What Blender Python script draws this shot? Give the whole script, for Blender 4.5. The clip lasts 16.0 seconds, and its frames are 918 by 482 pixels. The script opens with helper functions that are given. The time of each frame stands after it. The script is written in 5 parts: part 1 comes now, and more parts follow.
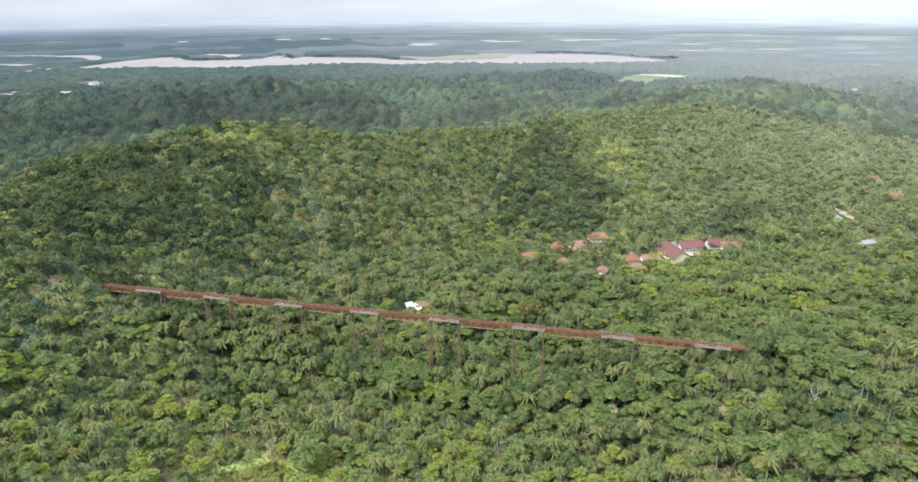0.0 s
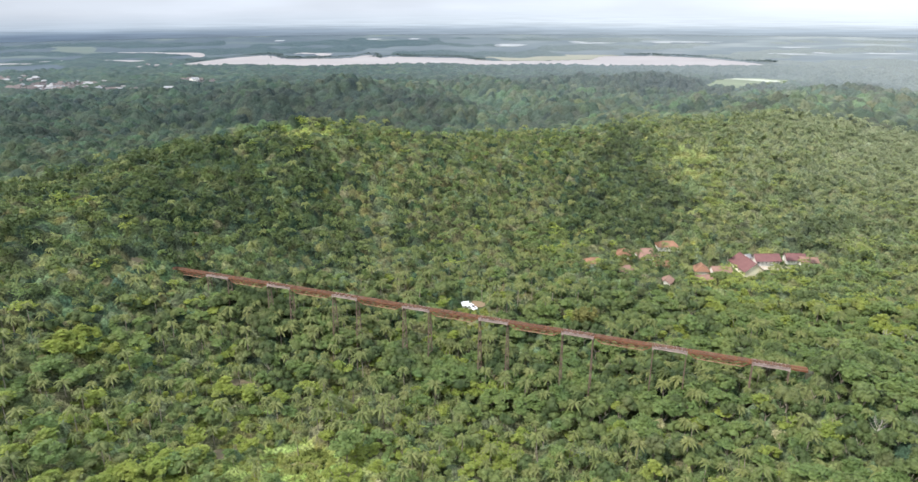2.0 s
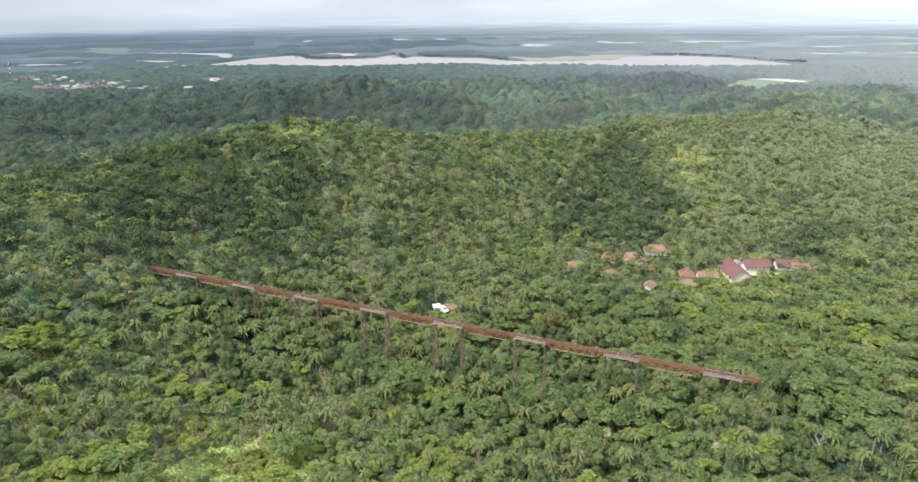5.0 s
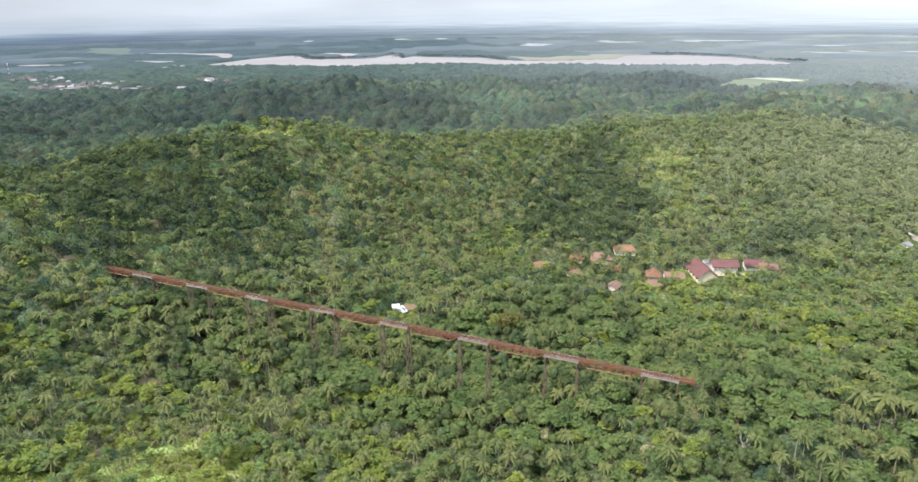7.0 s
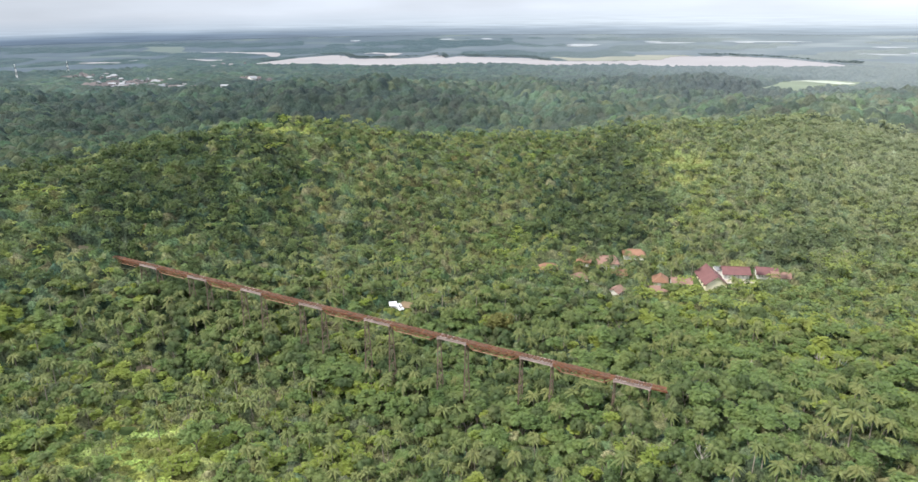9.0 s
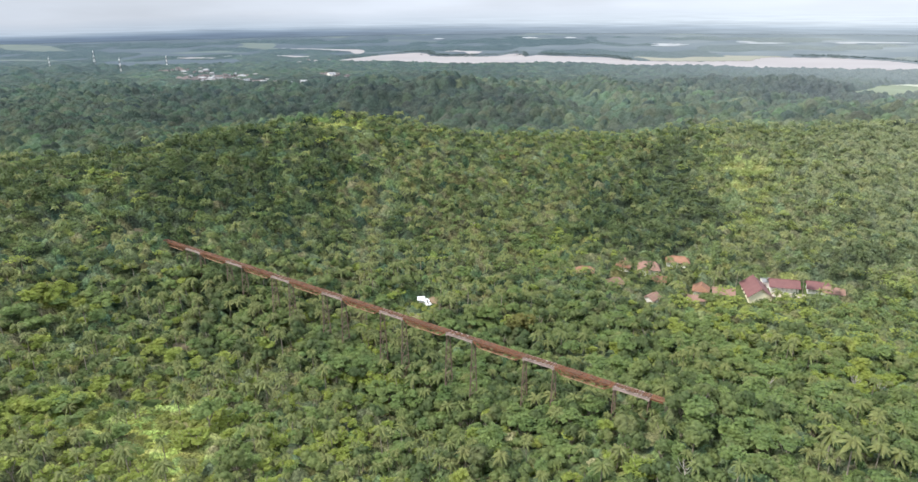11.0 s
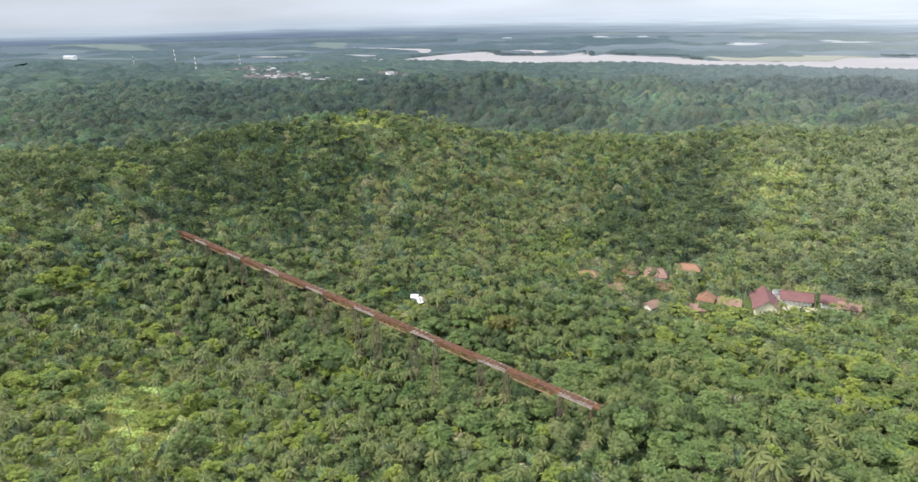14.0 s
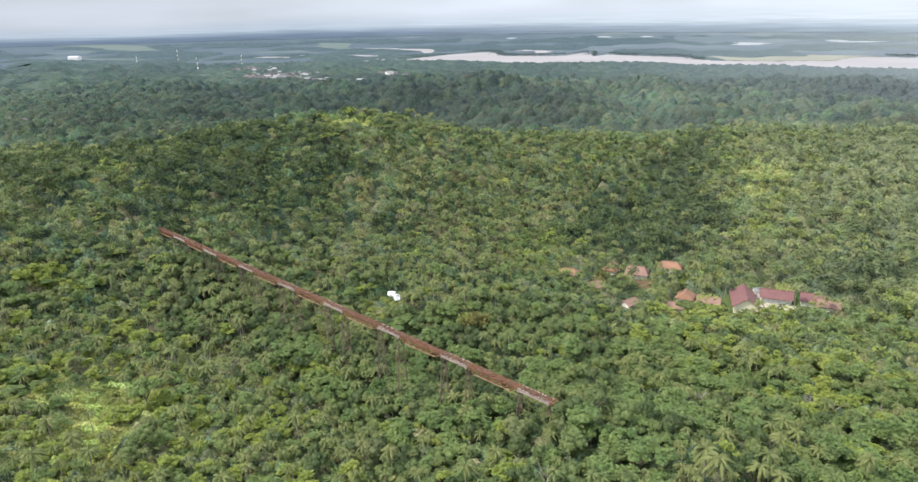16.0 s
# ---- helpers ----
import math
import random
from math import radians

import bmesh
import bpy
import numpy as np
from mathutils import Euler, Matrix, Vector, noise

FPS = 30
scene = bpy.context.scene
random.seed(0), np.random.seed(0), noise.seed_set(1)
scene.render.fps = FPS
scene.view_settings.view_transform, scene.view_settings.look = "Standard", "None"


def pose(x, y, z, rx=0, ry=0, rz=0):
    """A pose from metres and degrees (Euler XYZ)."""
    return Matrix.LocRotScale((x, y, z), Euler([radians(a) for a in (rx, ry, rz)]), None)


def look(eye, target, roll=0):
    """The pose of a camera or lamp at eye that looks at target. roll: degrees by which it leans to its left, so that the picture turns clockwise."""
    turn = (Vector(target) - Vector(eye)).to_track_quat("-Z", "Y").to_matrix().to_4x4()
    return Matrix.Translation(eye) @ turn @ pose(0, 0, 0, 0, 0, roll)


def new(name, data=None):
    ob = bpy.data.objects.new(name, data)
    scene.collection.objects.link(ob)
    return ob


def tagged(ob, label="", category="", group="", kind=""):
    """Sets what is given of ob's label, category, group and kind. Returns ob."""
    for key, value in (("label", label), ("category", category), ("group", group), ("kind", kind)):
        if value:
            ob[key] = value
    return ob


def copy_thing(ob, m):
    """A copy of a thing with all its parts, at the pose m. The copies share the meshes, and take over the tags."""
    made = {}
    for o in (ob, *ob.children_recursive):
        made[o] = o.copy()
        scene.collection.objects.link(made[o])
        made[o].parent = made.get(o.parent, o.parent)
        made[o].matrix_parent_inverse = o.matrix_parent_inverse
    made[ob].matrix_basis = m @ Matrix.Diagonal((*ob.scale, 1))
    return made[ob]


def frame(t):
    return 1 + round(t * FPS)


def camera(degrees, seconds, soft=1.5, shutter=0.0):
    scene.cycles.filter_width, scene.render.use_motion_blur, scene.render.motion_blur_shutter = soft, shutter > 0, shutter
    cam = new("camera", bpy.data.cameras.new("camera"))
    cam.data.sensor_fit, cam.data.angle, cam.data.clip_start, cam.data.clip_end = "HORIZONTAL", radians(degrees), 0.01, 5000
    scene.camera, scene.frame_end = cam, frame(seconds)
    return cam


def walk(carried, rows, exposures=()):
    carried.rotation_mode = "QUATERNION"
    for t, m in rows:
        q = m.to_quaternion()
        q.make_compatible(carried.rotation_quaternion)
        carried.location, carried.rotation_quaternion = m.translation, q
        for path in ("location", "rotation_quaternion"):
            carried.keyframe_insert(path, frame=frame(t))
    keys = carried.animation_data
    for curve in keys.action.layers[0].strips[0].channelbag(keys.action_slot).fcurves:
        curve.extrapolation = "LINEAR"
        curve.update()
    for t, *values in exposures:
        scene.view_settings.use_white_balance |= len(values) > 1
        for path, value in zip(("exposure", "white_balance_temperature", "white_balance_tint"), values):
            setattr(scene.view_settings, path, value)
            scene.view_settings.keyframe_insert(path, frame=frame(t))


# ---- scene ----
cam = camera(70.4, 16.0, soft=1.5)

PATH = [
    (0, (-4.233, -0.535, 156.379), (-4.064, 1.347, 155.724), -0.2),
    (0.5, (-2.628, -1.15, 156.498), (-2.495, 0.735, 155.842), -0.2),
    (1, (-0.234, -1.638, 156.586), (-0.197, 0.252, 155.932), -0.1),
    (1.5, (3.26, -1.66, 156.705), (3.225, 0.229, 156.051), -0.0),
    (2, (6.96, -1.397, 156.655), (6.884, 0.492, 156.002), -0.0),
    (2.5, (11.013, -0.845, 156.858), (10.907, 1.043, 156.204), -0.1),
    (3, (15.671, -0.029, 157.022), (15.544, 1.857, 156.368), -0.1),
    (3.5, (20.747, 0.952, 156.911), (20.608, 2.837, 156.257), -0.1),
    (4, (26.029, 1.754, 156.703), (25.879, 3.639, 156.05), -0.2),
    (6.5, (54.938, 5.794, 156.476), (54.759, 7.676, 155.823), -0.3),
    (7, (61.108, 6.428, 156.392), (60.926, 8.309, 155.739), -0.4),
    (7.5, (67.002, 6.814, 156.402), (66.811, 8.695, 155.749), -0.4),
    (8, (73.173, 7.469, 156.389), (72.94, 9.345, 155.735), -0.4),
    (8.5, (79.605, 8.097, 156.572), (79.317, 9.965, 155.918), -0.3),
    (8.7, (82.083, 8.252, 156.554), (81.783, 10.118, 155.901), -0.3),
    (10.8, (108.763, 12.451, 156.662), (108.242, 14.268, 156.006), -0.3),
    (11, (111.298, 13.023, 156.67), (110.746, 14.83, 156.014), -0.2),
    (11.5, (117.782, 14.548, 156.894), (117.171, 16.335, 156.237), -0.2),
    (12, (124.304, 16.324, 157.004), (123.647, 18.094, 156.347), -0.3),
    (12.5, (130.724, 18.433, 157.006), (130.029, 20.19, 156.349), -0.3),
    (13, (137.106, 20.668, 157.145), (136.386, 22.415, 156.488), -0.3),
    (13.5, (143.668, 23.274, 157.217), (142.93, 25.013, 156.559), -0.4),
    (14, (149.894, 25.736, 157.183), (149.142, 27.469, 156.526), -0.5),
    (14.5, (154.815, 27.845, 157.054), (154.056, 29.574, 156.397), -0.6),
    (15, (157.47, 28.93, 156.713), (156.707, 30.658, 156.056), -0.6),
    (15.5, (162.273, 30.936, 155.702), (161.507, 32.663, 155.046), -0.6),
    (16, (164.232, 32.353, 154.86), (163.462, 34.079, 154.205), -0.6),
]
walk(cam, [(t, look(e, g, r)) for t, e, g, r in PATH])

# ---- light: high hazy sun behind the flight line, bright thin cloud ----
SUN_EL, SUN_AZ = 50.0, 238.0          # degrees; azimuth clockwise from +y
sun = new("sun", bpy.data.lights.new("sun", "SUN"))
sun.data.energy, sun.data.angle, sun.data.color = 4.6, radians(7.0), (1.0, 0.945, 0.88)
_a, _e = radians(SUN_AZ), radians(SUN_EL)
_to = Vector((math.sin(_a) * math.cos(_e), math.cos(_a) * math.cos(_e), math.sin(_e)))
sun.matrix_world = look(_to * 3000, (0, 0, 0))

world = bpy.data.worlds.new("world")
scene.world = world
world.use_nodes = True
wn, wl = world.node_tree.nodes, world.node_tree.links
bg = wn["Background"]
sky = wn.new("ShaderNodeTexSky")
sky.sky_type, sky.sun_disc = "NISHITA", False
sky.sun_elevation, sky.sun_rotation = _e, _a
sky.dust_density, sky.air_density = 3.0, 1.0
geo = wn.new("ShaderNodeTexCoord")
flat = wn.new("ShaderNodeMapping")
flat.inputs["Scale"].default_value = (1.6, 1.6, 9.0)
cl = wn.new("ShaderNodeTexNoise")
cl.inputs["Scale"].default_value, cl.inputs["Detail"].default_value = 1.6, 6.0
ramp = wn.new("ShaderNodeMapRange")
ramp.inputs["From Min"].default_value, ramp.inputs["From Max"].default_value = 0.35, 0.7
ramp.inputs["To Min"].default_value, ramp.inputs["To Max"].default_value = 0.72, 0.97
mixc = wn.new("ShaderNodeMix")
mixc.data_type = "RGBA"
mixc.inputs["B"].default_value = (7.3, 8.0, 9.1, 1)
wl.new(geo.outputs["Generated"], flat.inputs["Vector"])
wl.new(flat.outputs["Vector"], cl.inputs["Vector"])
wl.new(cl.outputs["Fac"], ramp.inputs["Value"])
wl.new(ramp.outputs["Result"], mixc.inputs["Factor"])
wl.new(sky.outputs["Color"], mixc.inputs["A"])
sep = wn.new("ShaderNodeSeparateXYZ")
lift = wn.new("ShaderNodeMapRange")            # thin cloud is brightest overhead
lift.inputs["From Min"].default_value, lift.inputs["From Max"].default_value = 0.06, 0.9
lift.inputs["To Min"].default_value, lift.inputs["To Max"].default_value = 1.0, 1.9
side = wn.new("ShaderNodeMapRange")            # and a little brighter towards the east
side.inputs["From Min"].default_value, side.inputs["From Max"].default_value = -0.8, 0.7
side.inputs["To Min"].default_value, side.inputs["To Max"].default_value = 0.80, 1.33
both = wn.new("ShaderNodeMath")
both.operation = "MULTIPLY"
veil = wn.new("ShaderNodeVectorMath")
veil.operation = "SCALE"
wl.new(geo.outputs["Generated"], sep.inputs[0])
wl.new(sep.outputs["Z"], lift.inputs["Value"])
wl.new(mixc.outputs["Result"], veil.inputs[0])
wl.new(sep.outputs["X"], side.inputs["Value"])
wl.new(lift.outputs["Result"], both.inputs[0])
wl.new(side.outputs["Result"], both.inputs[1])
wl.new(both.outputs[0], veil.inputs["Scale"])
wl.new(veil.outputs["Vector"], bg.inputs["Color"])
bg.inputs["Strength"].default_value = 0.105
scene.view_settings.exposure = 0.23

# ---- materials ----
def base_mat(name, rough=0.8, metal=0.0):
    m = bpy.data.materials.new(name)
    m.use_nodes = True
    b = m.node_tree.nodes["Principled BSDF"]
    b.inputs["Roughness"].default_value, b.inputs["Metallic"].default_value = rough, metal
    return m, m.node_tree.nodes, m.node_tree.links, b


def noise_fac(n, l, scale, detail=3.0, stretch=(1, 1, 1), lo=0.3, hi=0.7):
    """A noise in world metres, spread to 0..1."""
    g = n.new("ShaderNodeNewGeometry")
    mp = n.new("ShaderNodeMapping")
    mp.inputs["Scale"].default_value = [scale * v for v in stretch]
    t = n.new("ShaderNodeTexNoise")
    t.inputs["Scale"].default_value, t.inputs["Detail"].default_value = 1.0, detail
    r = n.new("ShaderNodeMapRange")
    r.inputs["From Min"].default_value, r.inputs["From Max"].default_value = lo, hi
    l.new(g.outputs["Position"], mp.inputs["Vector"])
    l.new(mp.outputs["Vector"], t.inputs["Vector"])
    l.new(t.outputs["Fac"], r.inputs["Value"])
    return r.outputs["Result"]


def blend(n, l, fac, a, b):
    x = n.new("ShaderNodeMix")
    x.data_type = "RGBA"
    for socket, v in (("Factor", fac), ("A", a), ("B", b)):
        if isinstance(v, bpy.types.NodeSocket):
            l.new(v, x.inputs[socket])
        else:
            x.inputs[socket].default_value = v if socket == "Factor" else (*v, 1)
    return x.outputs["Result"]


def east_haze(n, l):
    """Weight of the pale haze painted onto the eastern slope, 0 to 0.5."""
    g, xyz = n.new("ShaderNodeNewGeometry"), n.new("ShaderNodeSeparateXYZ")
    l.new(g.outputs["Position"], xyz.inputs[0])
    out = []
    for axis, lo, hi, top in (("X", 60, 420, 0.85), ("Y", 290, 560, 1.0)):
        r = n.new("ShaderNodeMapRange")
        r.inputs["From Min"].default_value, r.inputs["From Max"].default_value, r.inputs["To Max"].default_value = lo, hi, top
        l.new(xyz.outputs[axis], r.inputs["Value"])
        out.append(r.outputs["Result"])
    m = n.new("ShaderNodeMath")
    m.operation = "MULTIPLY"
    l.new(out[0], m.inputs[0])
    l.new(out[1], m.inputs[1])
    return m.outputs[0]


def leaf_mat(name, dark, light, sun_tip, far=False):
    """Leaves: patches of growth, tree by tree and leaf by leaf, with light coming through."""
    m, n, l, b = base_mat(name, 0.7 if far else 0.6)
    b.inputs["Specular IOR Level"].default_value = 0.12 if far else 0.3
    patch = noise_fac(n, l, 0.009 if not far else 0.005, 4.0, (1, 1, 0.5), 0.36, 0.64)
    tree = noise_fac(n, l, 0.12 if not far else 0.035, 2.0, (1, 1, 0.4))
    isl = n.new("ShaderNodeNewGeometry").outputs["Random Per Island"]
    grain = noise_fac(n, l, 0.3 if far else 1.5, 3.0, (1, 1, 1), 0.3, 0.7)
    c = blend(n, l, patch, dark, light)
    half = n.new("ShaderNodeMath")
    half.operation = "MULTIPLY"
    half.inputs[1].default_value = 0.8
    l.new(tree, half.inputs[0])
    c2 = blend(n, l, half.outputs[0], c, sun_tip)
    dry = n.new("ShaderNodeMath")
    dry.operation = "MULTIPLY"
    dry.inputs[1].default_value = 0.1 if far else 0.26
    l.new(noise_fac(n, l, 0.085, 1.0, (1, 1, 0.3), 0.60, 0.72), dry.inputs[0])
    c2 = blend(n, l, dry.outputs[0], c2, (0.19, 0.165, 0.085))
    # pale haze painted into the leaf colour towards the east
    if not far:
        c2 = blend(n, l, east_haze(n, l), c2, (0.230, 0.260, 0.155))
    k = n.new("ShaderNodeMapRange")
    k.inputs["To Min"].default_value, k.inputs["To Max"].default_value = (0.88, 1.15) if far else (0.86, 1.16)
    l.new(isl, k.inputs["Value"])
    kg = n.new("ShaderNodeMapRange")
    kg.inputs["To Min"].default_value, kg.inputs["To Max"].default_value = 0.78, 1.22
    l.new(grain, kg.inputs["Value"])
    both = n.new("ShaderNodeMath")
    both.operation = "MULTIPLY"
    l.new(k.outputs["Result"], both.inputs[0])
    l.new(kg.outputs["Result"], both.inputs[1])
    v = n.new("ShaderNodeVectorMath")
    v.operation = "SCALE"
    l.new(c2, v.inputs[0])
    l.new(both.outputs[0], v.inputs["Scale"])
    l.new(v.outputs["Vector"], b.inputs["Base Color"])
    tr = n.new("ShaderNodeBsdfTranslucent")
    l.new(v.outputs["Vector"], tr.inputs["Color"])
    mx = n.new("ShaderNodeMixShader")
    mx.inputs[0].default_value = 0.35
    l.new(b.outputs[0], mx.inputs[1])
    l.new(tr.outputs[0], mx.inputs[2])
    l.new(mx.outputs[0], n["Material Output"].inputs["Surface"])
    return m


def mottled(name, a, b_, scale, rough=0.85, metal=0.0, stretch=(1, 1, 1), fine=None, bump=0.0):
    m, n, l, b = base_mat(name, rough, metal)
    c = blend(n, l, noise_fac(n, l, scale, 4.0, stretch), a, b_)
    if fine:
        f = noise_fac(n, l, scale * 7, 4.0)
        h = n.new("ShaderNodeMath")
        h.operation = "MULTIPLY"
        h.inputs[1].default_value = 0.5
        l.new(f, h.inputs[0])
        c = blend(n, l, h.outputs[0], c, fine)
    l.new(c, b.inputs["Base Color"])
    if bump:
        bp = n.new("ShaderNodeBump")
        bp.inputs["Strength"].default_value = bump
        l.new(noise_fac(n, l, scale * 5, 4.0), bp.inputs["Height"])
        l.new(bp.outputs[0], b.inputs["Normal"])
    return m


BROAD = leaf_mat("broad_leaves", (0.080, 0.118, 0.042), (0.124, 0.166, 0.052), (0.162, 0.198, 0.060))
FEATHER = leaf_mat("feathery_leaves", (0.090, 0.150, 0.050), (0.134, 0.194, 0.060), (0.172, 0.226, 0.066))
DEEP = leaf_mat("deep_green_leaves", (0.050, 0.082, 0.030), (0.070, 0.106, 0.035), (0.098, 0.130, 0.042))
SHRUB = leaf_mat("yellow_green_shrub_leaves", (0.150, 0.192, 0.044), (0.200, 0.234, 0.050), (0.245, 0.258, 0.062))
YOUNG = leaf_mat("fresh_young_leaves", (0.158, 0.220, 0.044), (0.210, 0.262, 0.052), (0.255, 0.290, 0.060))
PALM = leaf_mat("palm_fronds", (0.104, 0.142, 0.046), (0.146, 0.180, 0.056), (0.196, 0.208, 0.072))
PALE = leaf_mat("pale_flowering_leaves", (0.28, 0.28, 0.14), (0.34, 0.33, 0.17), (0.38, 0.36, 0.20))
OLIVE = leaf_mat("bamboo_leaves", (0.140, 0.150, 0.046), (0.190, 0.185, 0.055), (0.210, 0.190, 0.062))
# blue-grey haze of distance mixed into these leaf colours
FARLEAF = leaf_mat("hazed_leaves", (0.075, 0.105, 0.108), (0.095, 0.128, 0.126), (0.110, 0.142, 0.136), True)


def canopy_mat(name, grain, relief, spread=0.55, east=True):
    """A leaf roof: each crown has its own leaf colour, broken up by leaf clumps."""
    m, n, l, b = base_mat(name, 0.75)
    b.inputs["Specular IOR Level"].default_value = 0.12
    at = n.new("ShaderNodeAttribute")
    at.attribute_name = "leaf"
    k = n.new("ShaderNodeMapRange")
    k.inputs["To Min"].default_value, k.inputs["To Max"].default_value = 1 - spread, 1 + spread
    l.new(noise_fac(n, l, grain, 4.0, (1, 1, 1), 0.32, 0.68), k.inputs["Value"])
    v = n.new("ShaderNodeVectorMath")
    v.operation = "SCALE"
    # crown colour, with the eastern haze painted over it where east is set
    l.new(blend(n, l, east_haze(n, l), at.outputs["Color"], (0.230, 0.260, 0.155)) if east else at.outputs["Color"], v.inputs[0])
    l.new(k.outputs["Result"], v.inputs["Scale"])
    l.new(v.outputs["Vector"], b.inputs["Base Color"])
    bp = n.new("ShaderNodeBump")
    bp.inputs["Strength"].default_value, bp.inputs["Distance"].default_value = 1.0, relief
    l.new(noise_fac(n, l, grain * 1.3, 5.0), bp.inputs["Height"])
    l.new(bp.outputs[0], b.inputs["Normal"])
    return m


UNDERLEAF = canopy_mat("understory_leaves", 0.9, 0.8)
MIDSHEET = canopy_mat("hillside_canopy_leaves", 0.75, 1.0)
FARSHEET = canopy_mat("distant_canopy_leaves", 0.30, 1.6, 0.22, False)
BARK = mottled("bark", (0.16, 0.13, 0.10), (0.28, 0.25, 0.20), 1.5, 0.9)
DRYGRASS = mottled("dry_yellow_grass", (0.17, 0.155, 0.062), (0.23, 0.195, 0.088), 0.3, 0.95, fine=(0.13, 0.14, 0.05))
SOIL = mottled("bare_orange_soil", (0.19, 0.130, 0.080), (0.27, 0.185, 0.12), 0.3, 0.95, fine=(0.14, 0.13, 0.06))
FIELD = mottled("wet_rice_field", (0.32, 0.33, 0.28), (0.44, 0.44, 0.39), 0.02, 0.6, fine=(0.18, 0.26, 0.10))
PLAINFIELD = mottled("paddy_fields", (0.060, 0.087, 0.080), (0.082, 0.108, 0.096), 0.006, 0.9)
MEADOW = mottled("green_field", (0.120, 0.150, 0.098), (0.155, 0.182, 0.122), 0.01, 0.9)
WATER = mottled("muddy_water", (0.212, 0.192, 0.186), (0.262, 0.240, 0.234), 0.004, 0.5)
RUST = mottled("rusty_steel", (0.145, 0.058, 0.030), (0.240, 0.102, 0.050), 0.7, 0.85, fine=(0.105, 0.048, 0.028), bump=0.3)
DARKRUST = mottled("dark_rusty_steel", (0.100, 0.064, 0.045), (0.165, 0.112, 0.080), 0.7, 0.85, fine=(0.19, 0.145, 0.115))
GREY = mottled("weathered_pale_steel", (0.25, 0.20, 0.185), (0.36, 0.30, 0.285), 0.5, 0.6, fine=(0.27, 0.18, 0.14))
# lit copy of the rust: sunlight painted on the bottom chords
PALERUST = mottled("sunlit_pale_rust", (0.27, 0.17, 0.10), (0.36, 0.24, 0.15), 0.9, 0.85, fine=(0.19, 0.10, 0.06))
TIMBER = mottled("old_sleepers", (0.060, 0.032, 0.022), (0.170, 0.088, 0.050), 1.1, 0.9, fine=(0.10, 0.065, 0.040))
PATHSOIL = mottled("pale_dirt_track", (0.34, 0.29, 0.23), (0.44, 0.39, 0.32), 0.4, 0.95)
MOSSY = mottled("mossy_stone", (0.05, 0.055, 0.03), (0.085, 0.085, 0.055), 0.6, 0.95)
DULLSOIL = mottled("dull_brown_soil", (0.13, 0.10, 0.065), (0.20, 0.155, 0.10), 0.3, 0.95, fine=(0.09, 0.10, 0.045))
MASONRY = mottled("old_masonry", (0.26, 0.23, 0.20), (0.38, 0.34, 0.30), 0.5, 0.95, fine=(0.16, 0.16, 0.12))
MAROON = mottled("maroon_roof_tiles", (0.135, 0.058, 0.058), (0.185, 0.082, 0.078), 0.3, 0.8, fine=(0.11, 0.055, 0.05))
ORANGE = mottled("orange_clay_tiles", (0.225, 0.115, 0.066), (0.295, 0.155, 0.095), 0.3, 0.85, fine=(0.18, 0.10, 0.07))
BROWNTILE = mottled("weathered_brown_tiles", (0.21, 0.125, 0.095), (0.29, 0.175, 0.135), 0.3, 0.9, fine=(0.17, 0.10, 0.08))
# roof tone of the far town, muted to put haze into the colour
TOWNTILE = mottled("muted_town_tiles", (0.118, 0.098, 0.098), (0.160, 0.136, 0.132), 0.05, 0.9, fine=(0.10, 0.09, 0.088))
SANDBANK = mottled("grassy_sandbank", (0.150, 0.165, 0.125), (0.200, 0.205, 0.160), 0.006, 0.95, fine=(0.22, 0.205, 0.17))
FLOODED = mottled("flooded_pale_fields", (0.21, 0.225, 0.23), (0.275, 0.29, 0.295), 0.006, 0.6)
# wall tone of the far town, greyed for haze likewise
TOWNWALL = mottled("muted_town_plaster", (0.21, 0.205, 0.205), (0.28, 0.275, 0.275), 0.05, 0.9, fine=(0.17, 0.165, 0.16))
TOWNTIN = mottled("dull_town_metal_sheet", (0.22, 0.235, 0.25), (0.31, 0.325, 0.34), 0.05, 0.7, fine=(0.25, 0.23, 0.22))
WHITE = mottled("white_painted_wall", (0.74, 0.72, 0.68), (0.82, 0.80, 0.77), 0.4, 0.8, fine=(0.6, 0.57, 0.52))
CREAM = mottled("cream_painted_wall", (0.72, 0.66, 0.48), (0.80, 0.74, 0.57), 0.4, 0.8, fine=(0.62, 0.56, 0.42))
TIN = mottled("pale_metal_sheet", (0.66, 0.68, 0.70), (0.78, 0.80, 0.82), 0.4, 0.45, fine=(0.55, 0.55, 0.55))
GLASSY = mottled("dark_window_glass", (0.03, 0.035, 0.04), (0.05, 0.055, 0.06), 1.0, 0.15)
WOOD = mottled("brown_door_wood", (0.16, 0.09, 0.05), (0.22, 0.13, 0.08), 1.2, 0.7)

